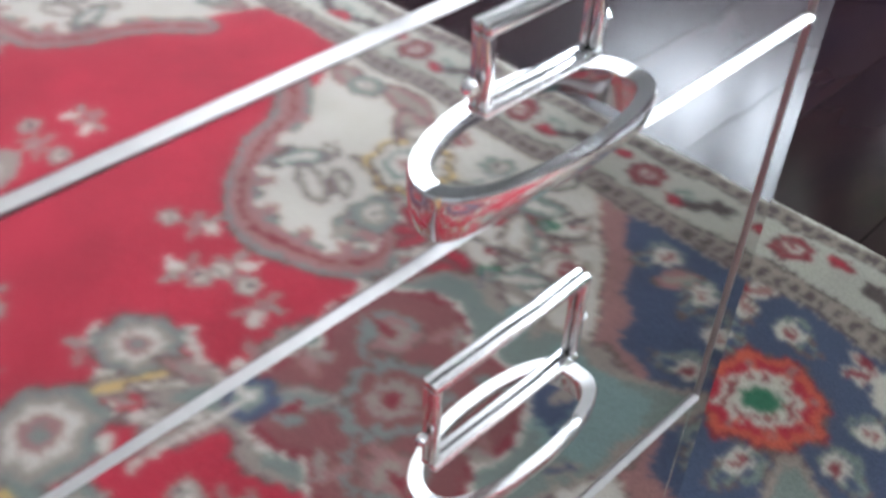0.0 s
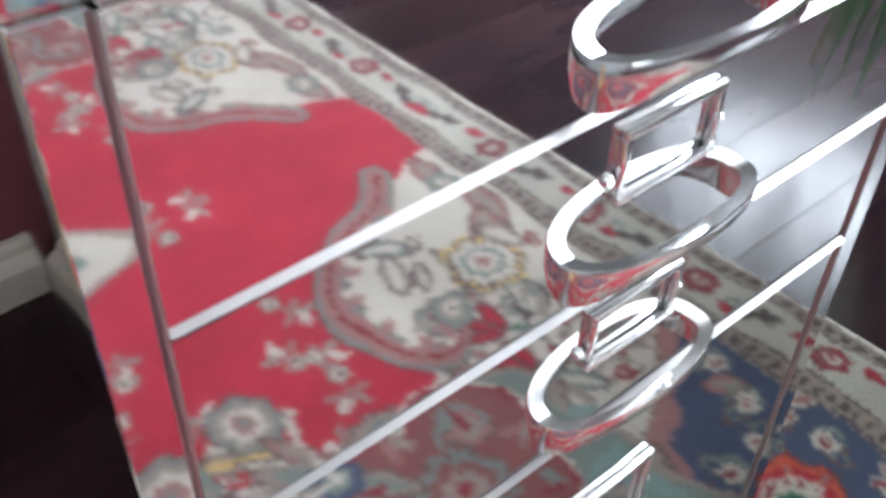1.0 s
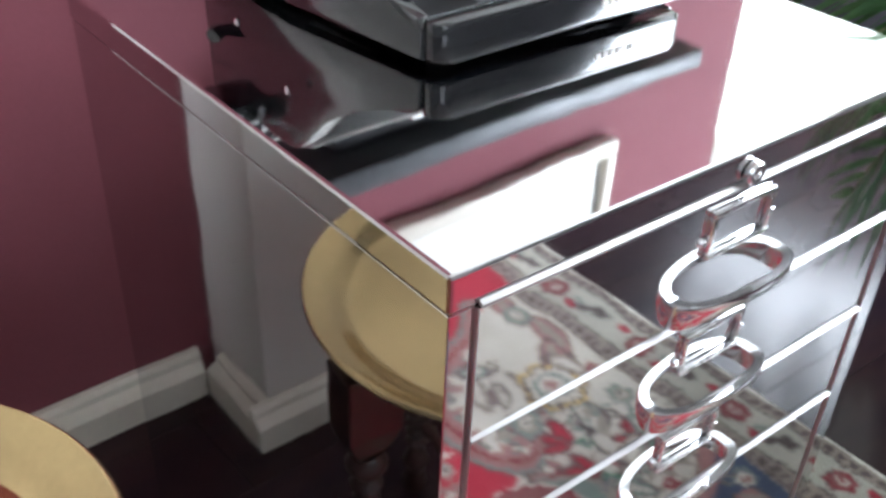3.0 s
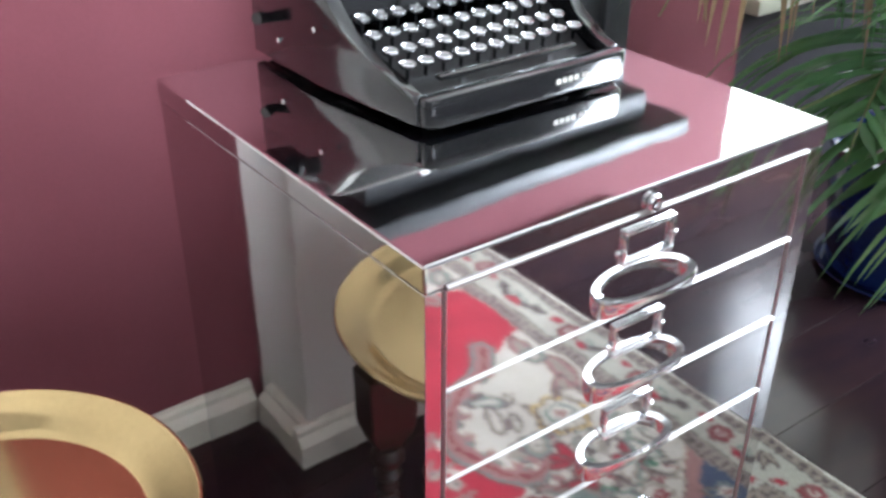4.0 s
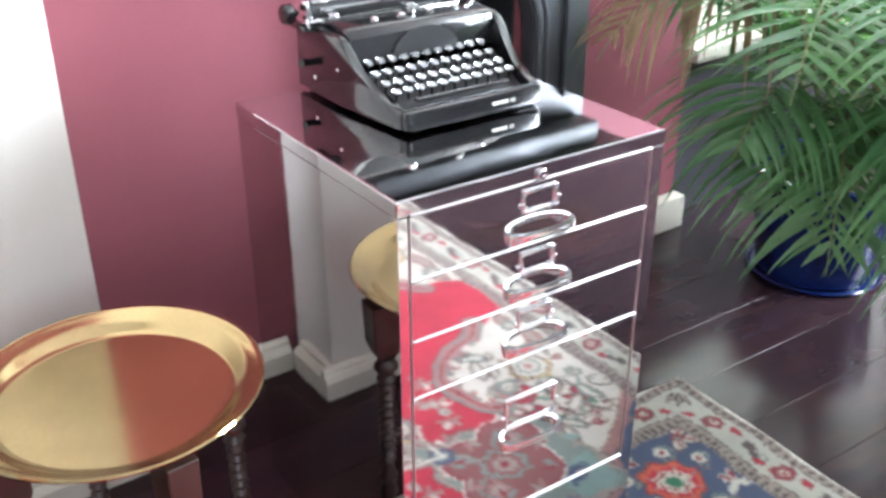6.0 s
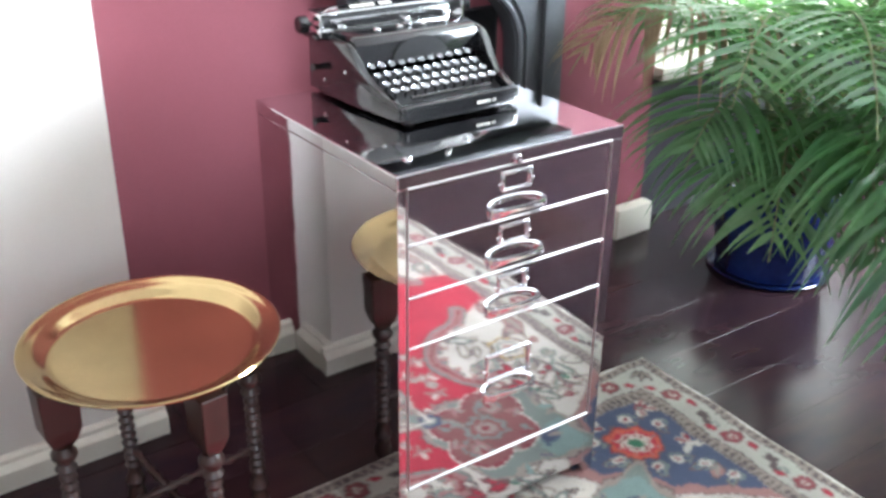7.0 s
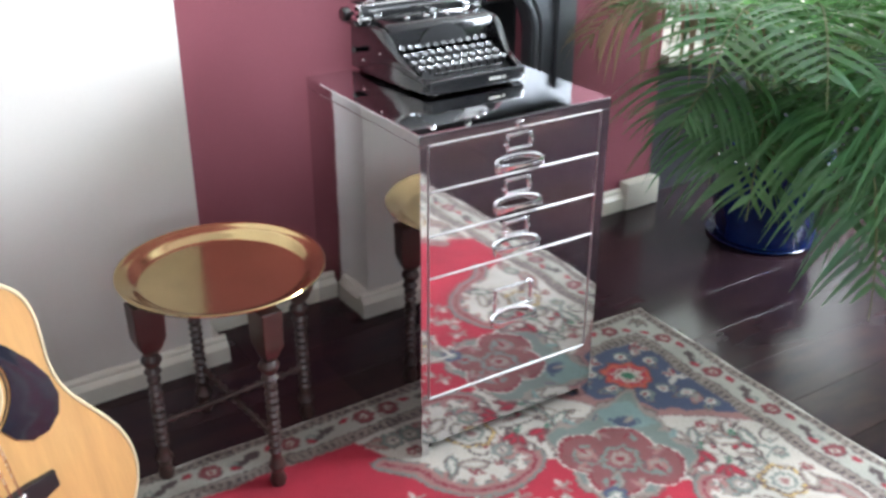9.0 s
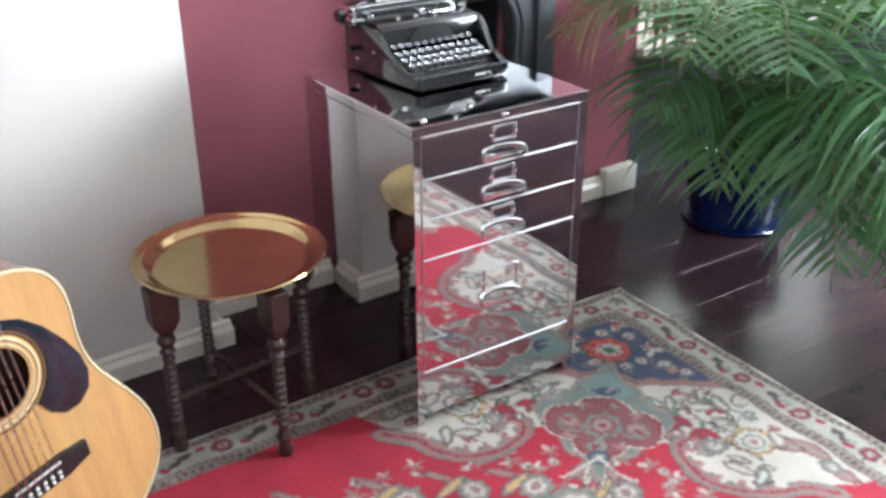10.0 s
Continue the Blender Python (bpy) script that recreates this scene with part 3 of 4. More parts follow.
    for t in (-0.9, 0.0, 0.9):
        leaf(0.148, 0.145, 2.36 + t * 1.7, 0.038, 0.010, C_IVORY, C_PINK)
    flower(0.148, 0.145, 0.012, 5, ((1, C_DRED), (0.5, C_TEAL)))
    flower(0.242, 0.228, 0.052, 8, ((1, C_DRED), (0.93, C_ORANGE), (0.80, C_RED), (0.56, C_IVORY), (0.46, C_DRED), (0.40, C_IVORY), (0.28, C_GREEN)))
    for k in range(8):
        leaf(0.242 + 0.030 * math.cos(k * 0.785), 0.228 + 0.030 * math.sin(k * 0.785), k * 0.785, 0.020, 0.0048, C_ORANGE, C_PINK)
    # border: flowered ivory band between two patterned guards
    m = np.minimum(p, q)
    along = np.where(p < q, q, p)
    put(m < 0.124, C_TAN)
    put((np.sin(along * 2 * np.pi / 0.016) > 0.1) & (m > 0.102) & (m < 0.115), C_BROWN)
    put((m > 0.118) & (m < 0.1225), C_BROWN)
    put((m > 0.092) & (m < 0.0965), C_BROWN)
    put(m < 0.092, C_PALE)
    for side in (0, 1):
        lim = HY if side == 0 else HX

        def g(x, y):
            return (x, y) if side == 0 else (y, x)

        def ga(t):
            return t if side == 0 else math.pi / 2 - t
        y = 0.150
        while y < lim + 0.1:
            # rosette between two red commas, then a serrated brown leaf and a small ring
            for sg in (-1, 1):
                X, Y = g(0.058 - sg * 0.012, y + sg * 0.030)
                leaf(X, Y, ga(sg * 1.2), 0.028, 0.0085, C_DRED, C_RED)
            X, Y = g(0.060, y)
            flower(X, Y, 0.0205, 6, ((1, C_DRED), (0.70, C_ROSE), (0.40, C_IVORY), (0.22, C_DRED)))
            for dx, dy, t in ((0.052, 0.066, 1.3), (0.066, 0.070, 2.0), (0.060, 0.088, 1.1)):
                X, Y = g(dx, y + dy)
                leaf(X, Y, ga(t), 0.034, 0.0085, C_BROWN)
            X, Y = g(0.062, y + 0.122)
            flower(X, Y, 0.010, 5, ((1, C_TEAL), (0.5, C_PALE)))
            y += 0.168
    for t in (0.2, 0.785, 1.37):
        leaf(0.045, 0.045, t, 0.042, 0.008, C_BROWN, C_TAN)
    put(m < 0.034, C_TAN)
    put((np.sin(along * 2 * np.pi / 0.02) > -0.2) & (m > 0.016) & (m < 0.027), C_BROWN)
    put((m > 0.0305) & (m < 0.0345), C_BROWN)
    put(m < 0.011, C_SELVAGE)
    return img


def build_rug():
    quarter = rug_picture()
    # the pattern mirrors in both axes; wool threads shift it a little
    full = np.concatenate([quarter, quarter[::-1]], axis=0)
    full = np.concatenate([full, full[:, ::-1]], axis=1)
    sx, sy = full.shape[:2]
    ii, jj = np.meshgrid(np.arange(sx), np.arange(sy), indexing="ij")
    di = 0.9 * np.sin(jj * 0.11 + 2 * np.sin(ii * 0.05)) + 0.5 * np.sin(ii * 0.23 + jj * 0.19) + np.random.uniform(-0.75, 0.75, (sx, sy))
    dj = 0.9 * np.sin(ii * 0.10 + 2 * np.sin(jj * 0.06)) + 0.5 * np.sin(ii * 0.17 - jj * 0.25) + np.random.uniform(-0.75, 0.75, (sx, sy))
    full = full[np.clip(np.rint(ii + di), 0, sx - 1).astype(int), np.clip(np.rint(jj + dj), 0, sy - 1).astype(int)]
    pad = np.pad(full, ((1, 1), (1, 1), (0, 0)), mode="edge")
    full = 0.5 * full + 0.125 * (pad[2:, 1:-1] + pad[:-2, 1:-1] + pad[1:-1, 2:] + pad[1:-1, :-2])
    nx, ny = full.shape[:2]
    gx, gy = np.meshgrid(np.arange(nx + 1), np.arange(ny + 1), indexing="ij")
    x = RX + HX - gx * CELL
    y = RY + HY - gy * CELL
    x = x + 0.004 * np.sin(y * 4.1) + 0.0015 * np.sin(y * 23 + 1)
    y = y + 0.003 * np.sin(x * 3.7 + 1) + 0.0012 * np.sin(x * 31)
    edge = np.minimum(np.minimum(gx, nx - gx), np.minimum(gy, ny - gy)) * CELL
    z = 0.007 * np.clip(edge / 0.008, 0, 1) ** 0.5 + 0.0006 * np.sin(x * 17 + y * 9) - 0.002 + 0.0005 * np.random.rand(*x.shape)
    verts = np.stack([x, y, z], -1).reshape(-1, 3)
    i = np.arange((nx + 1) * (ny + 1)).reshape(nx + 1, ny + 1)
    faces = np.stack([i[:-1, :-1], i[:-1, 1:], i[1:, 1:], i[1:, :-1]], -1).reshape(-1, 4)
    me = bpy.data.meshes.new("rug")
    me.vertices.add(len(verts))
    me.vertices.foreach_set("co", verts.ravel())
    me.loops.add(faces.size)
    me.loops.foreach_set("vertex_index", faces.ravel().astype(np.int32))
    me.polygons.add(len(faces))
    me.polygons.foreach_set("loop_start", np.arange(0, faces.size, 4, dtype=np.int32))
    me.update(calc_edges=True)
    me.polygons.foreach_set("use_smooth", np.ones(len(faces), dtype=bool))
    col = np.zeros((nx + 1, ny + 1, 4))
    col[..., 3] = 1
    padded = np.pad(full, ((0, 1), (0, 1), (0, 0)), mode="edge")
    col[..., :3] = padded
    layer = me.color_attributes.new("weave", 'FLOAT_COLOR', 'POINT')
    layer.data.foreach_set("color", col.ravel())
    me.materials.append(WOOL)
    ob = new("rug", me)
    return tagged(ob, "red Persian rug with navy and ivory corners", "rug")


build_rug()

# ---- the steel cabinet ----
CW, CD, CH = 0.42, 0.426, 0.676


def skew(bm):
    """The carcase leans a little out of square towards the back."""
    for v in bm.verts:
        v.co.x -= 0.026 * max(v.co.y, 0.0)
    return bm


def hollow_front(x0, x1, z0, z1, lean):
    """A pressed sheet front whose face leans in from one edge and runs flat towards the other."""
    bm = bmesh.new()
    n = 30
    rows = []
    for k in range(n + 1):
        u = k / n
        face = -0.0005 - lean * (x1 - x0) * (1 - u) ** 3 / 3
        x = x0 + (x1 - x0) * u
        rows.append([bm.verts.new(v) for v in ((x, 0.0018, z0), (x, face, z0), (x, face, z1), (x, 0.0018, z1))])
    for a, b in zip(rows, rows[1:]):
        for i in range(4):
            bm.faces.new((a[i], a[(i + 1) % 4], b[(i + 1) % 4], b[i]))
    bm.faces.new(rows[0][::-1])
    bm.faces.new(rows[-1])
    return bm


def cabinet():
    cab = thing("filing_cabinet", "mirror-polished steel filing cabinet with four drawers", "cabinet")
    # carcase: sides, back, floor, plinth, stiles
    body = box(0, 0.0158, 0, CD, 0.006, CH - 0.023, 0.0006)
    box(CW - 0.0238, CW, 0, CD, 0.006, CH - 0.023, 0.0006, bm=body)
    box(0.0159, CW - 0.0239, 0.0019, CD, 0.05, CH - 0.023, bm=body)
    part("body", skew(body), CHROME, cab, smooth=False)
    part("plinth", box(0.0159, CW - 0.0239, 0.0004, 0.0018, 0.030, 0.134), CHROME, cab, smooth=False)
    part("lid", skew(box(-0.001, CW + 0.001, -0.0012, CD + 0.001, CH - 0.0225, CH, 0.0022)), CHROME, cab, smooth=False)
    for x in (0.03, CW - 0.03):
        for y in (0.035, CD - 0.03):
            part("foot", moved(lathe([(0.012, 0), (0.014, 0.004), (0.014, 0.049)], 16), Matrix.Translation((x, y, 0.0005))), RUBBER, cab)
    lines = [CH - 0.0228, 0.567, 0.482, 0.397, 0.138]
    for k in range(4):
        top, low = lines[k] - 0.0008, lines[k + 1] + 0.0012
        d = part("drawer", hollow_front(0.0161, CW - 0.0241, low + 0.003, top, 0.012 if k < 3 else 0.006), CHROME, cab)
        # folded lip along the bottom of the front
        lip = prism([(0.0018, low), (-0.0030, low), (-0.0036, low + 0.0006), (-0.0006, low + 0.0031), (0.0018, low + 0.0031)], "x", 0.0161, CW - 0.0241)
        part("lip", lip, LIP, d, "bright folded drawer edge", smooth=False)
        big = k == 3
        cxx = 0.2075
        lw, lh, lt = (0.088, 0.05, 0.336) if big else (0.055, 0.031, lines[k] - 0.008)
        # card holder
        card = bmesh.new()
        y0, y1 = -0.0048, -0.0006
        w = 0.0036
        box(cxx - lw / 2, cxx + lw / 2, y0, y1, lt - w, lt, 0.001, bm=card)
        box(cxx - lw / 2, cxx + lw / 2, y0, y1, lt - lh, lt - lh + w, 0.001, bm=card)
        box(cxx - lw / 2, cxx - lw / 2 + w, y0 + 0.0005, y1, lt - lh + w, lt - w, 0.0008, bm=card)
        box(cxx + lw / 2 - w, cxx + lw / 2, y0 + 0.0005, y1, lt - lh + w, lt - w, 0.0008, bm=card)
        part("card_holder", card, CHROME_EDGE, d, "small chrome card frame")
        for sx in (-1, 1):
            riv = moved(lathe([(0.003, 0), (0.003, 0.001), (0.0018, 0.0024)], 12), Matrix.Translation((cxx + sx * (lw / 2 + 0.0032), -0.0006, lt - lh / 2 - 0.004)) @ pose(0, 0, 0, 90))
            part("rivet", riv, CHROME_EDGE, d)
        zt = (0.268 if big else lines[k] - (0.061 if k == 0 else 0.056))
        part("pull", pull(cxx + 0.003, zt), CHROME_EDGE, d, "chrome eye-shaped drawer pull")
    for xa in (0.0150, CW - 0.0243):
        part("stile_edge", box(xa, xa + 0.0014, -0.0024, 0.0, 0.140, CH - 0.0235, 0.0004), LIP, cab, "folded edge of the upright stile", smooth=False)
    edge = prism([(-0.0014, CH - 0.0224), (-0.0042, CH - 0.0222), (-0.0042, CH - 0.0208), (-0.0014, CH - 0.0192)], "x", 0.0161, CW - 0.0241)
    part("lid_edge", edge, LIP, cab, "bright folded edge of the lid", smooth=False)
    lock = bmesh.new()
    m = Matrix.Translation((0.2075, -0.002, CH - 0.014))
    moved(lathe([(0.0075, 0), (0.0075, 0.003), (0.006, 0.0045), (0.003, 0.0045), (0.0028, 0.003)], 24, bm=lock), m @ pose(0, 0, 0, 90))
    part("lock", lock, CHROME_EDGE, cab, "round chrome lock in the lid")
    return cab


def pull(cx, zt):
    """A cup pull: a flat-topped oval ring standing out from the front, its band flaring to points at both ends."""
    bm = bmesh.new()
    n, w, dp = 40, 0.0525, 0.0235
    # scale along x, scale outwards, height, extra depth of the band at the pointed ends
    section = ((0.84, 0.74, -0.0015, 0.0), (0.85, 0.76, 0.0, 0.0), (0.985, 0.985, 0.0008, 0.0), (1.0, 1.0, -0.0006, 0.0), (1.0, 0.99, -0.005, -0.006), (0.97, 0.93, -0.0082, -0.010), (0.93, 0.86, -0.0082, -0.0095), (0.86, 0.76, -0.004, -0.002), (0.84, 0.74, -0.0015, 0.0))
    rings = []
    for s, o, dz, flare_z in section:
        ring = []
        for k in range(n + 1):
            a = math.pi * k / n
            x, y = math.cos(a), math.sin(a)
            ring.append(bm.verts.new((cx + x * w * s, -0.0006 - y ** 0.8 * dp * o, zt + dz + flare_z * abs(x) ** 3 + 0.003 * y)))
        rings.append(ring)
    for a, b in zip(rings, rings[1:]):
        for k in range(n):
            bm.faces.new((a[k], a[k + 1], b[k + 1], b[k]))
    bmesh.ops.remove_doubles(bm, verts=bm.verts, dist=1e-5)
    bmesh.ops.holes_fill(bm, edges=[e for e in bm.edges if len(e.link_faces) == 1], sides=0)
    return bm


cabinet()

# ---- the tray table ----


def turned_leg(parent, top, foot):
    """A leg with a tapered square head, beads and a long bobbin-turned shaft."""
    prof = [(0.013, 0.0), (0.016, 0.012), (0.011, 0.03), (0.017, 0.045), (0.011, 0.06)]
    z = 0.07
    while z < 0.225:
        prof += [(0.0095, z), (0.0135, z + 0.008)]
        z += 0.016
    prof += [(0.010, 0.232), (0.0165, 0.24), (0.011, 0.25), (0.019, 0.262), (0.019, 0.268), (0.012, 0.278)]
    leg = part("leg", lathe(prof, 16), LEG_WOOD, parent)
    head = bmesh.new()
    rings = []
    for w, zz in ((0.011, 0.277), (0.019, 0.290), (0.027, 0.312), (0.029, 0.385)):
        rings.append([head.verts.new((sx * w, sy * w * 0.7, zz)) for sx, sy in ((-1, -1), (1, -1), (1, 1), (-1, 1))])
    for a, b in zip(rings, rings[1:]):
        for k in range(4):
            head.faces.new((a[k], a[(k + 1) % 4], b[(k + 1) % 4], b[k]))
    head.faces.new(rings[0][::-1])
    head.faces.new(rings[-1])
    bmesh.ops.bevel(head, geom=list(head.edges), offset=0.0015, segments=1, affect='EDGES')
    part("leg_head", head, LEG_WOOD, leg)
    d = Vector(top) - Vector(foot)
    turn = math.degrees(math.atan2(foot[1] - TC[1], foot[0] - TC[0]))
    leg.matrix_basis = Matrix.Translation(foot) @ Matrix(((1, 0, d.x / 0.385, 0), (0, 1, d.y / 0.385, 0), (0, 0, d.z / 0.385, 0), (0, 0, 0, 1))) @ pose(0, 0, 0, 0, 0, turn)
    return leg


TC = (-0.290, 0.229)
table = thing("tray_table", "round brass tray table on dark turned wooden legs", "table")
prof = [(0.0, 0.3905), (0.138, 0.3905), (0.143, 0.3912), (0.150, 0.3950), (0.158, 0.4010), (0.168, 0.4065), (0.177, 0.4095), (0.1805, 0.4122), (0.1838, 0.4128), (0.1856, 0.4105), (0.1842, 0.4075), (0.176, 0.4050), (0.167, 0.4020), (0.157, 0.3960), (0.150, 0.3900), (0.142, 0.3872), (0.0, 0.3866)]
tray = part("tray", moved(lathe([(r * 1.027, h) for r, h in prof], 96, close=False), Matrix.Translation((*TC, 0))), BRASS, table, "polished brass tray with a raised rim")
feet = [(-0.272, 0.078), (-0.446, 0.211), (-0.308, 0.380), (-0.134, 0.247)]
tops = []
for fx, fy in feet:
    tx, ty = TC[0] + (fx - TC[0]) * 0.95, TC[1] + (fy - TC[1]) * 0.95
    tops.append((tx, ty))
    turned_leg(table, (tx, ty, 0.3862), (fx, fy, 0.0055))
for a, b, dz in ((0, 2, 0.0), (1, 3, 0.013)):
    pa, pb = Vector((*feet[a], 0.115 + dz)), Vector((*feet[b], 0.115 + dz))
    n = 24
    pts = [pa.lerp(pb, k / n) for k in range(n + 1)]
    part("stretcher", tube(pts, [0.0062 + 0.002 * math.cos(k * math.pi) if k % 24 else 0.006 for k in range(n + 1)], 10), LEG_WOOD, table)
    pa, pb = Vector((*tops[a], 0.370 - dz)), Vector((*tops[b], 0.370 - dz))
    part("top_rail", tube([pa, pb], 0.008, 8), LEG_WOOD, table)

# ---- the typewriter, on the cabinet ----
tw = thing("typewriter", "black vintage portable typewriter with round nickel-rimmed keys", "typewriter", pose(0.231, 0.179, CH + 0.0005, 0, 0, 0.8))


def flare(bm):
    """Widens towards the back: the keyboard end is narrower than the body."""
    for v in bm.verts:
        f = min(max((v.co.y - 0.02) / 0.09, 0), 1)
        f = f * f * (3 - 2 * f)
        v.co.x *= 0.87 + 0.13 * f
    return bm


SIDE = [(0.0, 0.006), (0.0, 0.026), (0.005, 0.031), (0.03, 0.034), (0.06, 0.046), (0.085, 0.066), (0.105, 0.088), (0.118, 0.100), (0.13, 0.105), (0.245, 0.106), (0.252, 0.10), (0.254, 0.006)]
for sx in (-1, 1):
    bm = prism(SIDE, "x", sx * 0.122, sx * 0.135, bevel=0.003)
    bmesh.ops.subdivide_edges(bm, edges=[e for e in bm.edges if e.calc_length() > 0.05], cuts=3)
    part("side_panel", flare(bm), BLACK, tw)
front = [(-0.114, 0.0)] + [(-0.114 + 0.012 * (1 - math.cos(a)), -0.004 - 0.010 * math.sin(a)) for a in np.linspace(0, 1.57, 6)] + [(0.114 - 0.012 * (1 - math.cos(a)), -0.004 - 0.010 * math.sin(a)) for a in np.linspace(1.57, 0, 6)] + [(0.114, 0.0), (0.110, 0.006), (-0.110, 0.006)]
rail = part("front_rail", prism(front, "z", 0.006, 0.031, bevel=0.003), BLACK, tw)
for x0, x1 in ((0.024, 0.030), (0.031, 0.037), (0.038, 0.044), (0.045, 0.051), (0.055, 0.058), (0.059, 0.062)):
    part("lettering_bar", box(x0, x1 - 0.001, -0.0148, -0.0141, 0.0165, 0.021), GOLD, rail)
part("base_plate", flare(box(-0.121, 0.121, 0.004, 0.252, 0.006, 0.010)), BLACK, tw)
for x in (-0.085, 0.085):
    for y in (0.02, 0.235):
        part("rubber_foot", moved(lathe([(0.009, 0), (0.010, 0.006)], 14), Matrix.Translation((x, y, 0))), RUBBER, tw)
# stepped bed under the keys
bed = prism([(0.007, 0.010), (0.007, 0.022), (0.03, 0.022), (0.115, 0.050), (0.125, 0.010)], "x", -0.120, 0.120)
bmesh.ops.subdivide_edges(bed, edges=[e for e in bed.edges if e.calc_length() > 0.05], cuts=3)
part("key_bed", flare(bed), RUBBER, tw)
# ribbon cover and type basket
cover = prism([(0.116, 0.060), (0.118, 0.098), (0.124, 0.107), (0.135, 0.111), (0.19, 0.114), (0.195, 0.108), (0.195, 0.060)], "x", -0.121, 0.121, bevel=0.002)
part("ribbon_cover", cover, BLACK, tw)
seg = [(0.056 * math.cos(a), 0.064 + 0.040 * math.sin(a)) for a in np.linspace(0, math.pi, 24)]
part("type_segment", prism(seg, "y", 0.113, 0.1165, bevel=0.001), RUBBER, tw)
part("type_guide", box(-0.006, 0.006, 0.150, 0.170, 0.113, 0.128, 0.002), NICKEL, tw)
part("back_panel", box(-0.121, 0.121, 0.246, 0.252, 0.0105, 0.104, 0.001), BLACK, tw)
# carriage
car = part("carriage", box(-0.150, 0.150, 0.196, 0.244, 0.107, 0.116, 0.002), BLACK, tw)
car.location.z = -0.010
platen = moved(tube([(-0.140, 0, 0), (0.140, 0, 0)], 0.0155, 28), Matrix.Translation((0, 0.218, 0.131)))
part("platen", platen, RUBBER, car)
for sx in (-1, 1):
    part("end_plate", box(sx * 0.142 - 0.0025, sx * 0.142 + 0.0025, 0.192, 0.246, 0.112, 0.150, 0.002), NICKEL, car)
    kn = lathe([(0.004, 0), (0.004, 0.008), (0.013, 0.009), (0.0145, 0.012), (0.0145, 0.022), (0.012, 0.025), (0.0, 0.0252)], 24, close=False)
    part("platen_knob", moved(kn, Matrix.Translation((sx * 0.146, 0.218, 0.131)) @ pose(0, 0, 0, 0, 90 * sx)), BLACK, car)
    for j in range(3):
        sc = moved(lathe([(0.0045, 0), (0.0045, 0.004), (0.0025, 0.006)], 12), Matrix.Translation((sx * (0.118 + 0.009 * j), 0.192 + 0.004 * j, 0.116 + 0.003 * j)))
        part("screw", sc, NICKEL, car)
    part("margin_stop", box(sx * 0.105 - 0.007, sx * 0.105 + 0.007, 0.188, 0.200, 0.117, 0.130, 0.002), NICKEL, car)
    lever = tube([(sx * 0.128, 0.205, 0.148), (sx * 0.124, 0.196, 0.155), (sx * 0.112, 0.190, 0.157)], [0.003, 0.0035, 0.004], 8)
    part("release_lever", lever, NICKEL, car)
part("return_lever", tube([(-0.150, 0.200, 0.135), (-0.158, 0.190, 0.139), (-0.163, 0.172, 0.142), (-0.160, 0.158, 0.143)], [0.003, 0.003, 0.0035, 0.005], 8), NICKEL, car)
part("margin_rail", tube([(-0.142, 0.194, 0.121), (0.142, 0.194, 0.121)], 0.0022, 8), NICKEL, car)
part("paper_bail", tube([(-0.132, 0.203, 0.146), (0.132, 0.203, 0.146)], 0.0024, 8), NICKEL, car)
part("scale", box(-0.120, 0.120, 0.2005, 0.2025, 0.131, 0.137, 0.0005), NICKEL, car)
pt = part("paper_table", moved(box(-0.128, 0.128, -0.0015, 0.0015, 0, 0.032, 0.001), Matrix.Translation((0, 0.233, 0.132)) @ pose(0, 0, 0, -68)), BLACK, car, "black paper rest with pale lettering")
m = Matrix.Translation((0, 0.233, 0.132)) @ pose(0, 0, 0, -68)
for x0, x1 in ((-0.052, -0.043), (-0.041, -0.033), (-0.031, -0.024), (-0.022, -0.014), (-0.012, -0.003), (0.006, 0.013), (0.015, 0.022), (0.024, 0.031)):
    part("lettering_bar", moved(box(x0, x1, -0.0024, -0.0016, 0.018, 0.027), m), GOLD, pt)
part("paper_guide", moved(box(-0.118, 0.075, -0.006, -0.0035, -0.004, 0.010, 0.0005), m), NICKEL, car)
part("catch_arm", tube([(-0.134, 0.225, 0.045), (-0.139, 0.225, 0.046), (-0.145, 0.222, 0.047)], [0.005, 0.006, 0.006], 10), BLACK, tw)
for y, z in ((0.13, 0.058), (0.20, 0.03)):
    part("screw", moved(lathe([(0.003, 0), (0.003, 0.001), (0.0015, 0.0018)], 12), Matrix.Translation((-0.135, y, z)) @ pose(0, 0, 0, 0, -90)), NICKEL, tw)
for x in (-0.062, -0.018, 0.03, 0.075):
    part("ribbon_spool" if abs(x) > 0.05 else "cover_stud", moved(lathe([(0.006, 0), (0.006, 0.003), (0.003, 0.005)], 14), Matrix.Translation((x, 0.150, 0.1125))), NICKEL, tw)
# keys
rim_me = mesh_of("key", lathe([(0.0052, -0.0018), (0.0072, -0.0018), (0.0076, 0.0), (0.0072, 0.0016), (0.0060, 0.0019), (0.0056, 0.0012), (0.0052, 0.0006)], 20, close=False), NICKEL)
face_me = mesh_of("key_face", moved(lathe([(0.0054, 0.0002), (0.0054, 0.0011), (0.003, 0.0013)], 18), Matrix.Identity(4)), KEY_FACE)
stem_me = mesh_of("key_stem", box(-0.0009, 0.0009, -0.0016, 0.0016, -0.020, -0.0015), BLACK)


def key(x, y, z):
    k = new("key", rim_me)
    k.parent = tw
    k.matrix_basis = pose(x, y, z, 4)
    for nm, me in (("key_face", face_me), ("key_stem", stem_me)):
        o = new(nm, me)
        o.parent = k


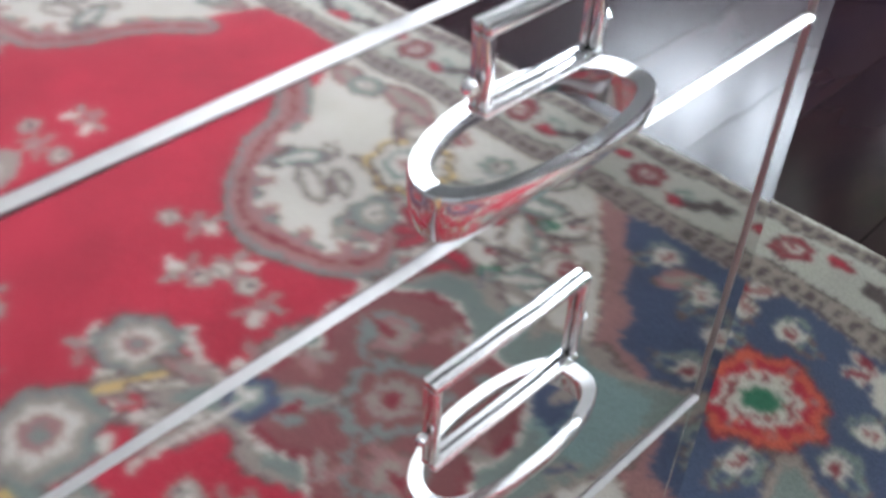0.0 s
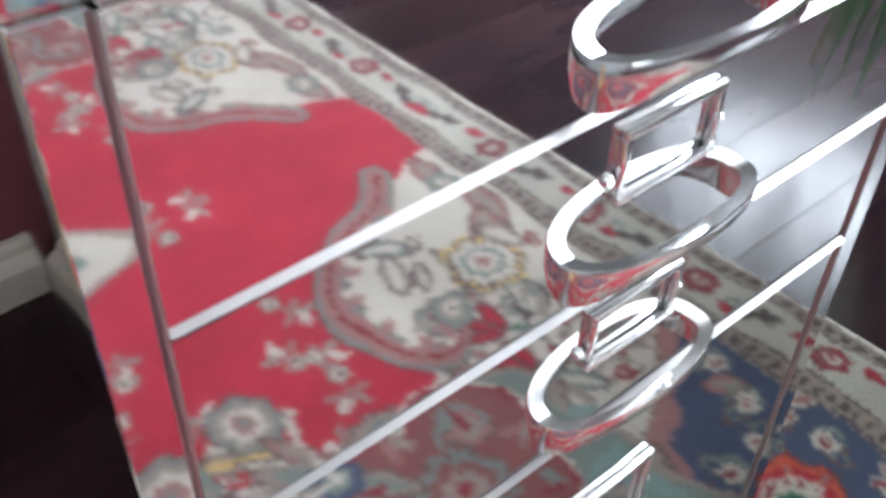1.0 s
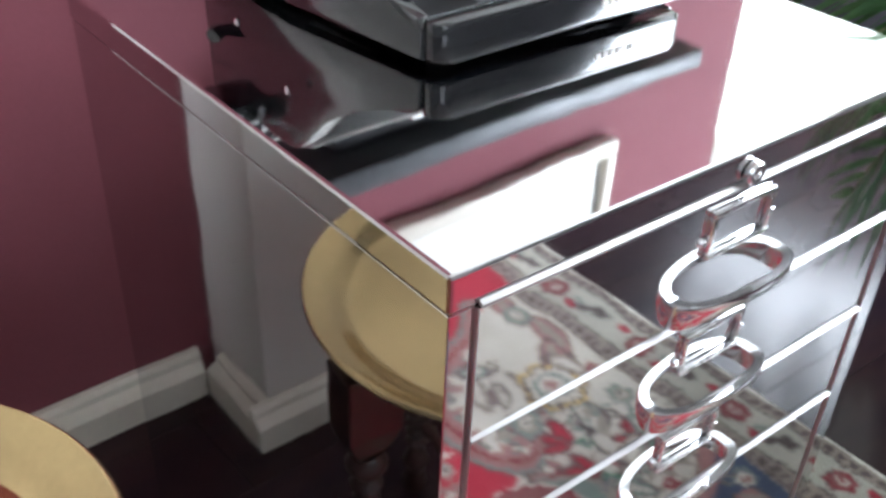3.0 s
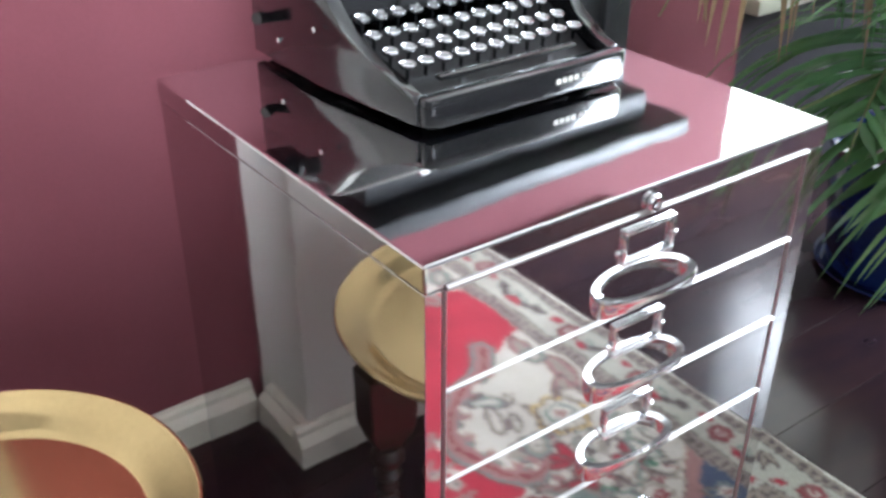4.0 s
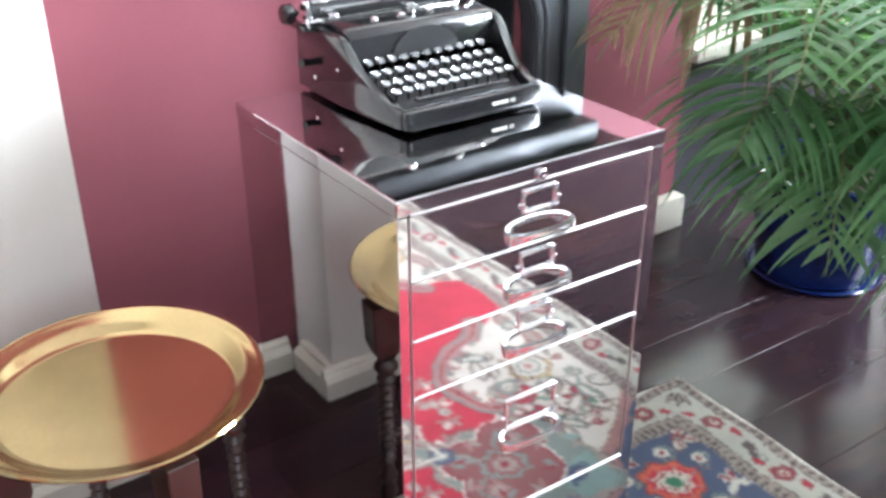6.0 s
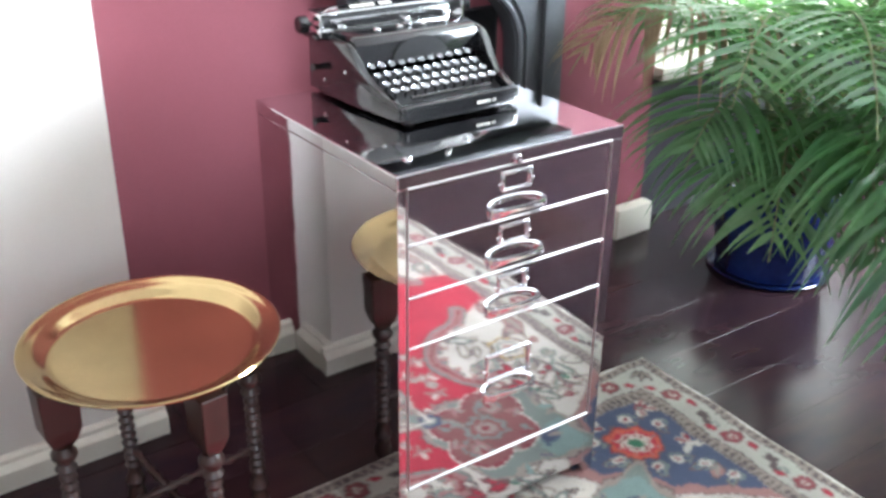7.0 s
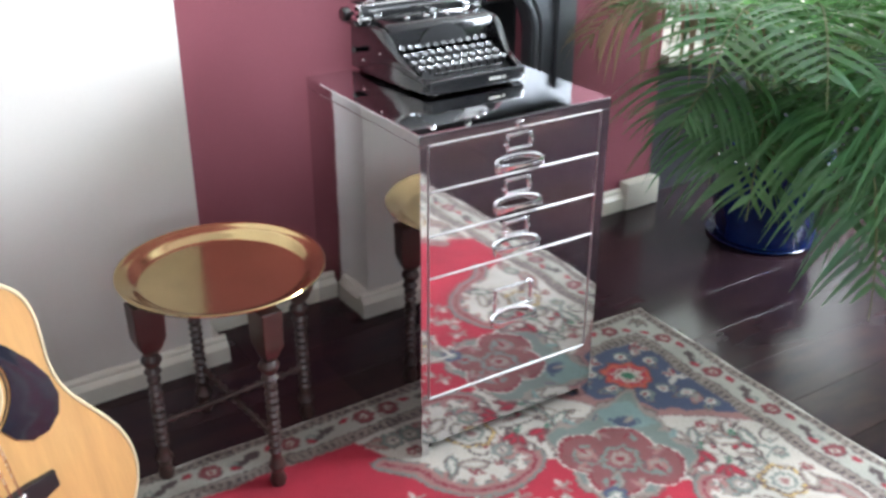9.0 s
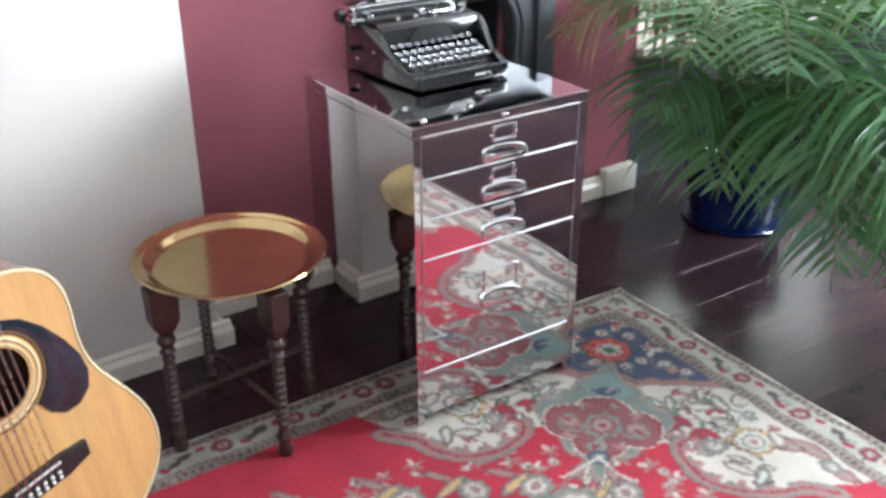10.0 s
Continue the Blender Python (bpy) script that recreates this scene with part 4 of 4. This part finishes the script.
for row, (count, off, y, z) in enumerate(((11, -0.0925, 0.047, 0.041), (11, -0.0965, 0.067, 0.048), (11, -0.0995, 0.088, 0.057), (11, -0.0985, 0.109, 0.067))):
    for k in range(count):
        key(off + 0.0192 * k, y, z)
key(-0.112, 0.128, 0.101)
key(0.104, 0.122, 0.099)
part("space_bar", box(-0.078, 0.078, 0.019, 0.029, 0.031, 0.0355, 0.002), BLACK, tw)
for x in (-0.05, 0.05):
    part("space_bar_arm", box(x - 0.003, x + 0.003, 0.024, 0.028, 0.022, 0.0312), NICKEL, tw)

# ---- the guitar on its stand ----
GB, GU, GV, GN = (-0.755, -0.078, 0.262), (0.9135, 0.3914, 0.1136), (-0.1225, -0.0019, 0.9923), (0.3885, -0.9204, 0.0466)
GM = Matrix(((GU[0], GV[0], GN[0], GB[0]), (GU[1], GV[1], GN[1], GB[1]), (GU[2], GV[2], GN[2], GB[2]), (0, 0, 0, 1))) @ Matrix.Scale(1.16, 4)
guitar = thing("acoustic_guitar", "twelve-string acoustic guitar with amber spruce top and black pickguard", "guitar", GM)


def guitar_outline(grow=0.0, n=120):
    """Dreadnought outline about the bridge: x across, y along the neck."""
    keys = ((-0.020, 0.0), (-0.016, 0.07), (0.002, 0.130), (0.038, 0.174), (0.08, 0.197), (0.12, 0.202), (0.165, 0.194), (0.212, 0.170), (0.25, 0.147), (0.285, 0.132), (0.320, 0.127), (0.36, 0.131), (0.39, 0.133), (0.42, 0.128), (0.447, 0.110), (0.466, 0.080), (0.475, 0.04), (0.477, 0.0))
    right = []
    for (ya, xa), (yb, xb) in zip(keys, keys[1:]):
        for s in np.linspace(0, 1, 6, endpoint=False):
            right.append((xa + (xb - xa) * s, ya + (yb - ya) * s))
    right.append((0.0, 0.477))
    xs, ys = np.array([r[0] for r in right]), np.array([r[1] for r in right])
    for _ in range(14):
        xs[1:-1] = (xs[:-2] + 2 * xs[1:-1] + xs[2:]) / 4
        ys[1:-1] = (ys[:-2] + 2 * ys[1:-1] + ys[2:]) / 4
    ys -= 0.17
    pts = list(zip(xs, ys)) + [(-x, y) for x, y in list(zip(xs, ys))[-2:0:-1]]
    return [(x * (1 + grow / 0.19), y + (grow if y > 0.1 else -grow) * (1 if abs(y - 0.08) > 0.2 else 0)) for x, y in pts]


HOLE_Y = 0.165
ol = guitar_outline(-0.003)
# top plate with a real sound hole, bridged face by face round the hole
topm = bmesh.new()
angs = [math.atan2(y - HOLE_Y, x) % (2 * math.pi) for x, y in ol]
order = sorted(range(len(ol)), key=lambda i: angs[i])
outer_v = [topm.verts.new((ol[i][0], ol[i][1], 0.0)) for i in order]
inner_v = [topm.verts.new((0.05 * math.cos(angs[i]), HOLE_Y + 0.05 * math.sin(angs[i]), 0.0)) for i in order]
low_v = [topm.verts.new((0.05 * math.cos(angs[i]), HOLE_Y + 0.05 * math.sin(angs[i]), -0.003)) for i in order]
for i in range(len(order)):
    j = (i + 1) % len(order)
    topm.faces.new((outer_v[i], outer_v[j], inner_v[j], inner_v[i]))
    topm.faces.new((inner_v[i], inner_v[j], low_v[j], low_v[i]))
part("soundboard", topm, SPRUCE, guitar, "amber spruce top", smooth=False)
sides = bmesh.new()
o2 = guitar_outline()
ra = [sides.verts.new((x, y, -0.0015)) for x, y in o2]
rb = [sides.verts.new((x, y, -0.105)) for x, y in o2]
for i in range(len(ra)):
    sides.faces.new((ra[i], ra[(i + 1) % len(ra)], rb[(i + 1) % len(ra)], rb[i]))
sides.faces.new(rb)
part("body", sides, SIDE_WOOD, guitar, "dark mahogany sides and back")
part("binding", loop_tube([(x, y, -0.001) for x, y in guitar_outline(-0.001)], 0.0028, 6), BINDING, guitar)
for rr, ww in ((0.0545, 0.0014), (0.062, 0.0022), (0.069, 0.0012)):
    part("rosette_ring", loop_tube([(rr * math.cos(a), HOLE_Y + rr * math.sin(a), 0.0001) for a in np.linspace(0, 2 * math.pi, 60, endpoint=False)], ww, 6), BINDING if ww > 0.0013 else EBONY, guitar)
part("inside", box(-0.10, 0.10, 0.06, 0.27, -0.092, -0.088), DARK_HOLE, guitar)
pg = [(0.073 * math.cos(a), HOLE_Y + 0.073 * math.sin(a)) for a in np.linspace(1.25, -0.95, 16)] + [(0.055, 0.082), (0.075, 0.066), (0.098, 0.065), (0.118, 0.080), (0.126, 0.105), (0.122, 0.135), (0.108, 0.168), (0.085, 0.205), (0.060, 0.232), (0.035, 0.245)]
part("pickguard", prism(pg, "z", 0.0006, 0.0022, bevel=0.0005), PICK, guitar, "glossy black pickguard")
br = [(-0.083, -0.012), (-0.083, 0.012), (-0.045, 0.017), (0.045, 0.017), (0.083, 0.012), (0.083, -0.012), (0.045, -0.020), (-0.045, -0.020)]
bridge = part("bridge", prism(br, "z", 0.0006, 0.0095, bevel=0.002), EBONY, guitar, "black wooden bridge")
part("saddle", box(-0.037, 0.037, 0.009, 0.0118, 0.0096, 0.0130, 0.0008), PAPER, bridge, "white bone saddle")
pin = mesh_of("bridge_pin", lathe([(0.0028, 0), (0.0032, 0.0015), (0.0016, 0.0034)], 12), PAPER)
for k in range(12):
    o = new("bridge_pin", pin)
    o.parent = bridge
    o.matrix_basis = Matrix.Translation((-0.030 + 0.012 * (k // 2), -0.004 - 0.0085 * (k % 2), 0.0096))
for k in range(12):
    x = -0.031 + 0.012 * (k // 2) + 0.002 * (k % 2)
    part("string", tube([(x, -0.004, 0.0105), (x, 0.0105, 0.0134), (x * 0.75, 0.66, 0.0134)], 0.0005 + 0.0002 * (k < 6), 6), STEEL, guitar)
neck = part("neck", prism([(-0.028, -0.006), (0.028, -0.006), (0.022, -0.020), (0.0, -0.026), (-0.022, -0.020)], "y", 0.308, 0.66), SIDE_WOOD, guitar)
part("fingerboard", box(-0.028, 0.028, 0.225, 0.66, 0.0005, 0.0055, 0.0008), EBONY, neck)
hs = part("headstock", box(-0.036, 0.036, 0.661, 0.86, -0.020, -0.004, 0.003), SIDE_WOOD, guitar)
for k in range(12):
    sx = -1 if k < 6 else 1
    part("tuning_peg", tube([(sx * 0.036, 0.685 + 0.029 * (k % 6), -0.012), (sx * 0.052, 0.685 + 0.029 * (k % 6), -0.012)], [0.003, 0.006], 8), NICKEL, hs)

stand = thing("guitar_stand", "black metal stand holding the guitar off the floor", "stand")
ends = [GM @ Vector((sx * 0.10, -0.168, dz)) for sx, dz in ((-1, -0.12), (1, -0.12))]
back = GM @ Vector((0, -0.05, -0.16))
for e in ends:
    part("leg", tube([(e.x, e.y, 0.006), tuple(e + Vector((0, 0, -0.014))), tuple(back)], 0.008, 10), RUBBER, stand)
    tip = e + (GM.to_3x3() @ Vector((0, 0, 0.135)))
    part("arm", tube([tuple(e + Vector((0, 0, -0.014))), tuple(tip + Vector((0, 0, -0.014))), tuple(tip + Vector((0, 0, 0.02)))], 0.008, 10), RUBBER, stand)
rear = GM @ Vector((0, -0.05, -0.42))
part("leg", tube([(rear.x, rear.y, 0.006), tuple(back)], 0.008, 10), RUBBER, stand)

# ---- the potted palm ----
PX, PY = 1.40, 0.385
pot = thing("plant_pot", "deep blue glazed pot standing on the floorboards", "pot")
part("pot_body", moved(lathe([(0.0, 0.004), (0.130, 0.004), (0.138, 0.012), (0.146, 0.06), (0.158, 0.14), (0.166, 0.22), (0.168, 0.245), (0.175, 0.252), (0.175, 0.264), (0.163, 0.266), (0.158, 0.255), (0.155, 0.225), (0.0, 0.222)], 64, close=False), Matrix.Translation((PX, PY, 0))), POT, pot)
part("saucer", moved(lathe([(0.0, 0.0), (0.148, 0.0), (0.160, 0.010), (0.158, 0.012), (0.146, 0.0035), (0.0, 0.0035)], 64, close=False), Matrix.Translation((PX, PY, 0))), POT, pot)
part("soil", moved(lathe([(0.0, 0.236), (0.10, 0.238), (0.1545, 0.228), (0.1545, 0.225)], 40, close=False), Matrix.Translation((PX, PY, 0))), SOIL, pot)

palm = thing("palm", "large arching green palm with long narrow leaflets in a pot", "plant")


def frond(az, length, rise, fall, seed, start=0.38, droop=0.5, size=0.33, power=1.2, leaf=None):
    """One arching frond: a stalk that bends over, with leaflets on both sides."""
    rng = random.Random(seed)
    ca, sa = math.cos(radians(az)), math.sin(radians(az))
    n = 28
    pts = [Vector((PX + 0.05 * ca + rng.uniform(-0.03, 0.03), PY + 0.05 * sa + rng.uniform(-0.03, 0.03), 0.232))]
    for k in range(n):
        s = (k + 0.5) / n
        pitch = radians(rise + (fall - rise) * s ** power)
        pts.append(pts[-1] + Vector((ca * math.cos(pitch), sa * math.cos(pitch), math.sin(pitch))) * (length / n))
    stalk = part("frond_stalk", tube(pts, [0.0075 * (1 - 0.85 * k / n) for k in range(n + 1)], 7), STALK, palm)
    bm = bmesh.new()
    count = 27
    for k in range(count):
        s = start + (1 - start) * k / (count - 1)
        f = s * n
        i = min(int(f), n - 1)
        p = pts[i].lerp(pts[i + 1], f - i)
        d = (pts[i + 1] - pts[i]).normalized()
        up = Vector((0, 0, 1))
        side = d.cross(up)
        side = side.normalized() if side.length > 1e-3 else Vector((-sa, ca, 0))
        prof = math.sin(math.pi * min(1, 0.22 + 0.86 * (s - start) / (1 - start))) ** 0.6
        for sg in (-1, 1):
            ln = size * prof * rng.uniform(0.85, 1.12)
            if ln < 0.03:
                continue
            fwd = 0.55 + 0.6 * (s - start) / (1 - start)
            v = (side * sg + d * fwd + up * 0.15 + Vector((rng.uniform(-.2, .2), rng.uniform(-.2, .2), rng.uniform(-.15, .2)))).normalized()
            q, w0 = p.copy(), rng.uniform(0.0062, 0.0098)
            m = 6
            flatv = v.cross(up)
            wide = (d - v * d.dot(v))
            wide = wide.normalized() if wide.length > 1e-3 else flatv.normalized()
            last = None
            for j in range(m + 1):
                u = j / m
                w = w0 * (0.35 + 1.6 * u if u < 0.35 else (1 - u) / 0.65 * 0.91 + 0.03)
                mid = q - v.cross(wide).normalized() * w * 0.25
                row = [bm.verts.new(q + wide * w), bm.verts.new(mid), bm.verts.new(q - wide * w)]
                if last:
                    bm.faces.new((last[0], last[1], row[1], row[0]))
                    bm.faces.new((last[1], last[2], row[2], row[1]))
                last = row
                v = (v + Vector((0, 0, -1)) * droop * 0.9 * (ln / 0.25) * (0.25 + u) / m * 2.2).normalized()
                q = q + v * (ln / m)
    tagged(part("leaflet", bm, leaf or LEAF, stalk), kind="stuff")


# azimuth, length, first and last pitch, droop of the leaflets, how soon it bends
FRONDS = ((216, 0.84, 86, -70, 0.8, 1.0), (229, 0.95, 86, -72, 0.8, 1.0), (243, 1.05, 84, -78, 0.9, 0.95), (256, 1.16, 82, -84, 0.9, 0.92), (276, 1.05, 84, -40, 0.6, 1.1), (240, 0.80, 80, -60, 0.8, 1.0),
          (206, 0.74, 82, -66, 0.9, 1.1), (198, 0.78, 85, -55, 0.8, 1.2), (210, 1.10, 86, -40, 0.5, 1.2), (224, 1.18, 86, -45, 0.5, 1.2), (240, 1.34, 86, -45, 0.6, 1.2), (258, 1.40, 86, -40, 0.5, 1.2), (160, 0.75, 86, -20, 0.8, 1.4), (300, 1.20, 84, -40, 0.7, 1.2), (325, 1.10, 82, -20, 0.6, 1.2), (350, 1.0, 80, -20, 0.6, 1.2), (20, 1.0, 82, -10, 0.6, 1.2), (60, 0.9, 84, 20, 0.5, 1.2), (140, 0.75, 86, 10, 0.7, 1.4),
          (228, 1.10, 88, -10, 0.4, 1.0), (204, 0.95, 88, 0, 0.5, 1.2), (188, 0.86, 87, -15, 0.6, 1.3), (248, 1.20, 88, -10, 0.4, 1.0), (264, 1.15, 86, -25, 0.4, 1.0), (280, 1.2, 86, -20, 0.5, 1.1), (235, 0.85, 86, -30, 0.4, 1.1), (216, 0.78, 86, -20, 0.4, 1.1), (250, 1.36, 80, -84, 0.8, 0.95), (233, 1.16, 84, -86, 0.6, 0.95), (246, 1.26, 84, -86, 0.7, 0.95), (263, 1.40, 78, -78, 0.8, 0.95))
for k, (az, ln, ri, fa, dr, pw) in enumerate(FRONDS):
    frond(az, ln, ri, fa, 100 + k, droop=dr, power=pw)

frond(171, 1.02, 87, -62, 77, droop=1.3, power=1.5, leaf=DRY)

spear = [(1.48, 0.35, 0.235), (1.44, 0.335, 0.42), (1.36, 0.31, 0.52), (1.25, 0.28, 0.555), (1.08, 0.25, 0.552), (0.86, 0.25, 0.535), (0.69, 0.25, 0.518)]
part("young_frond", tube(spear, [0.005, 0.004, 0.0035, 0.003, 0.0025, 0.002, 0.0006], 8), STALK, palm, "thin pale unopened frond")

# ---- floorboards, last ----
board_me = {}
rng = random.Random(5)
y = Y0
while y < 0.90:
    x = X0
    first = rng.uniform(0.4, 1.9)
    while x < X1 - 0.01:
        ln = round(min(first or rng.choice((1.5, 1.9, 2.3)), X1 - x), 3)
        first = 0
        if ln not in board_me:
            board_me[ln] = mesh_of("floorboard", box(0.0005, ln - 0.0005, 0.0005, 0.1495, -0.022, 0.0, 0.0004, seg=1), FLOOR_WOOD, smooth=False)
        ob = new("floorboard", board_me[ln])
        ob.parent = floor
        ob.location = (x, y, -rng.uniform(0, 0.0005))
        x += ln
    y += 0.15
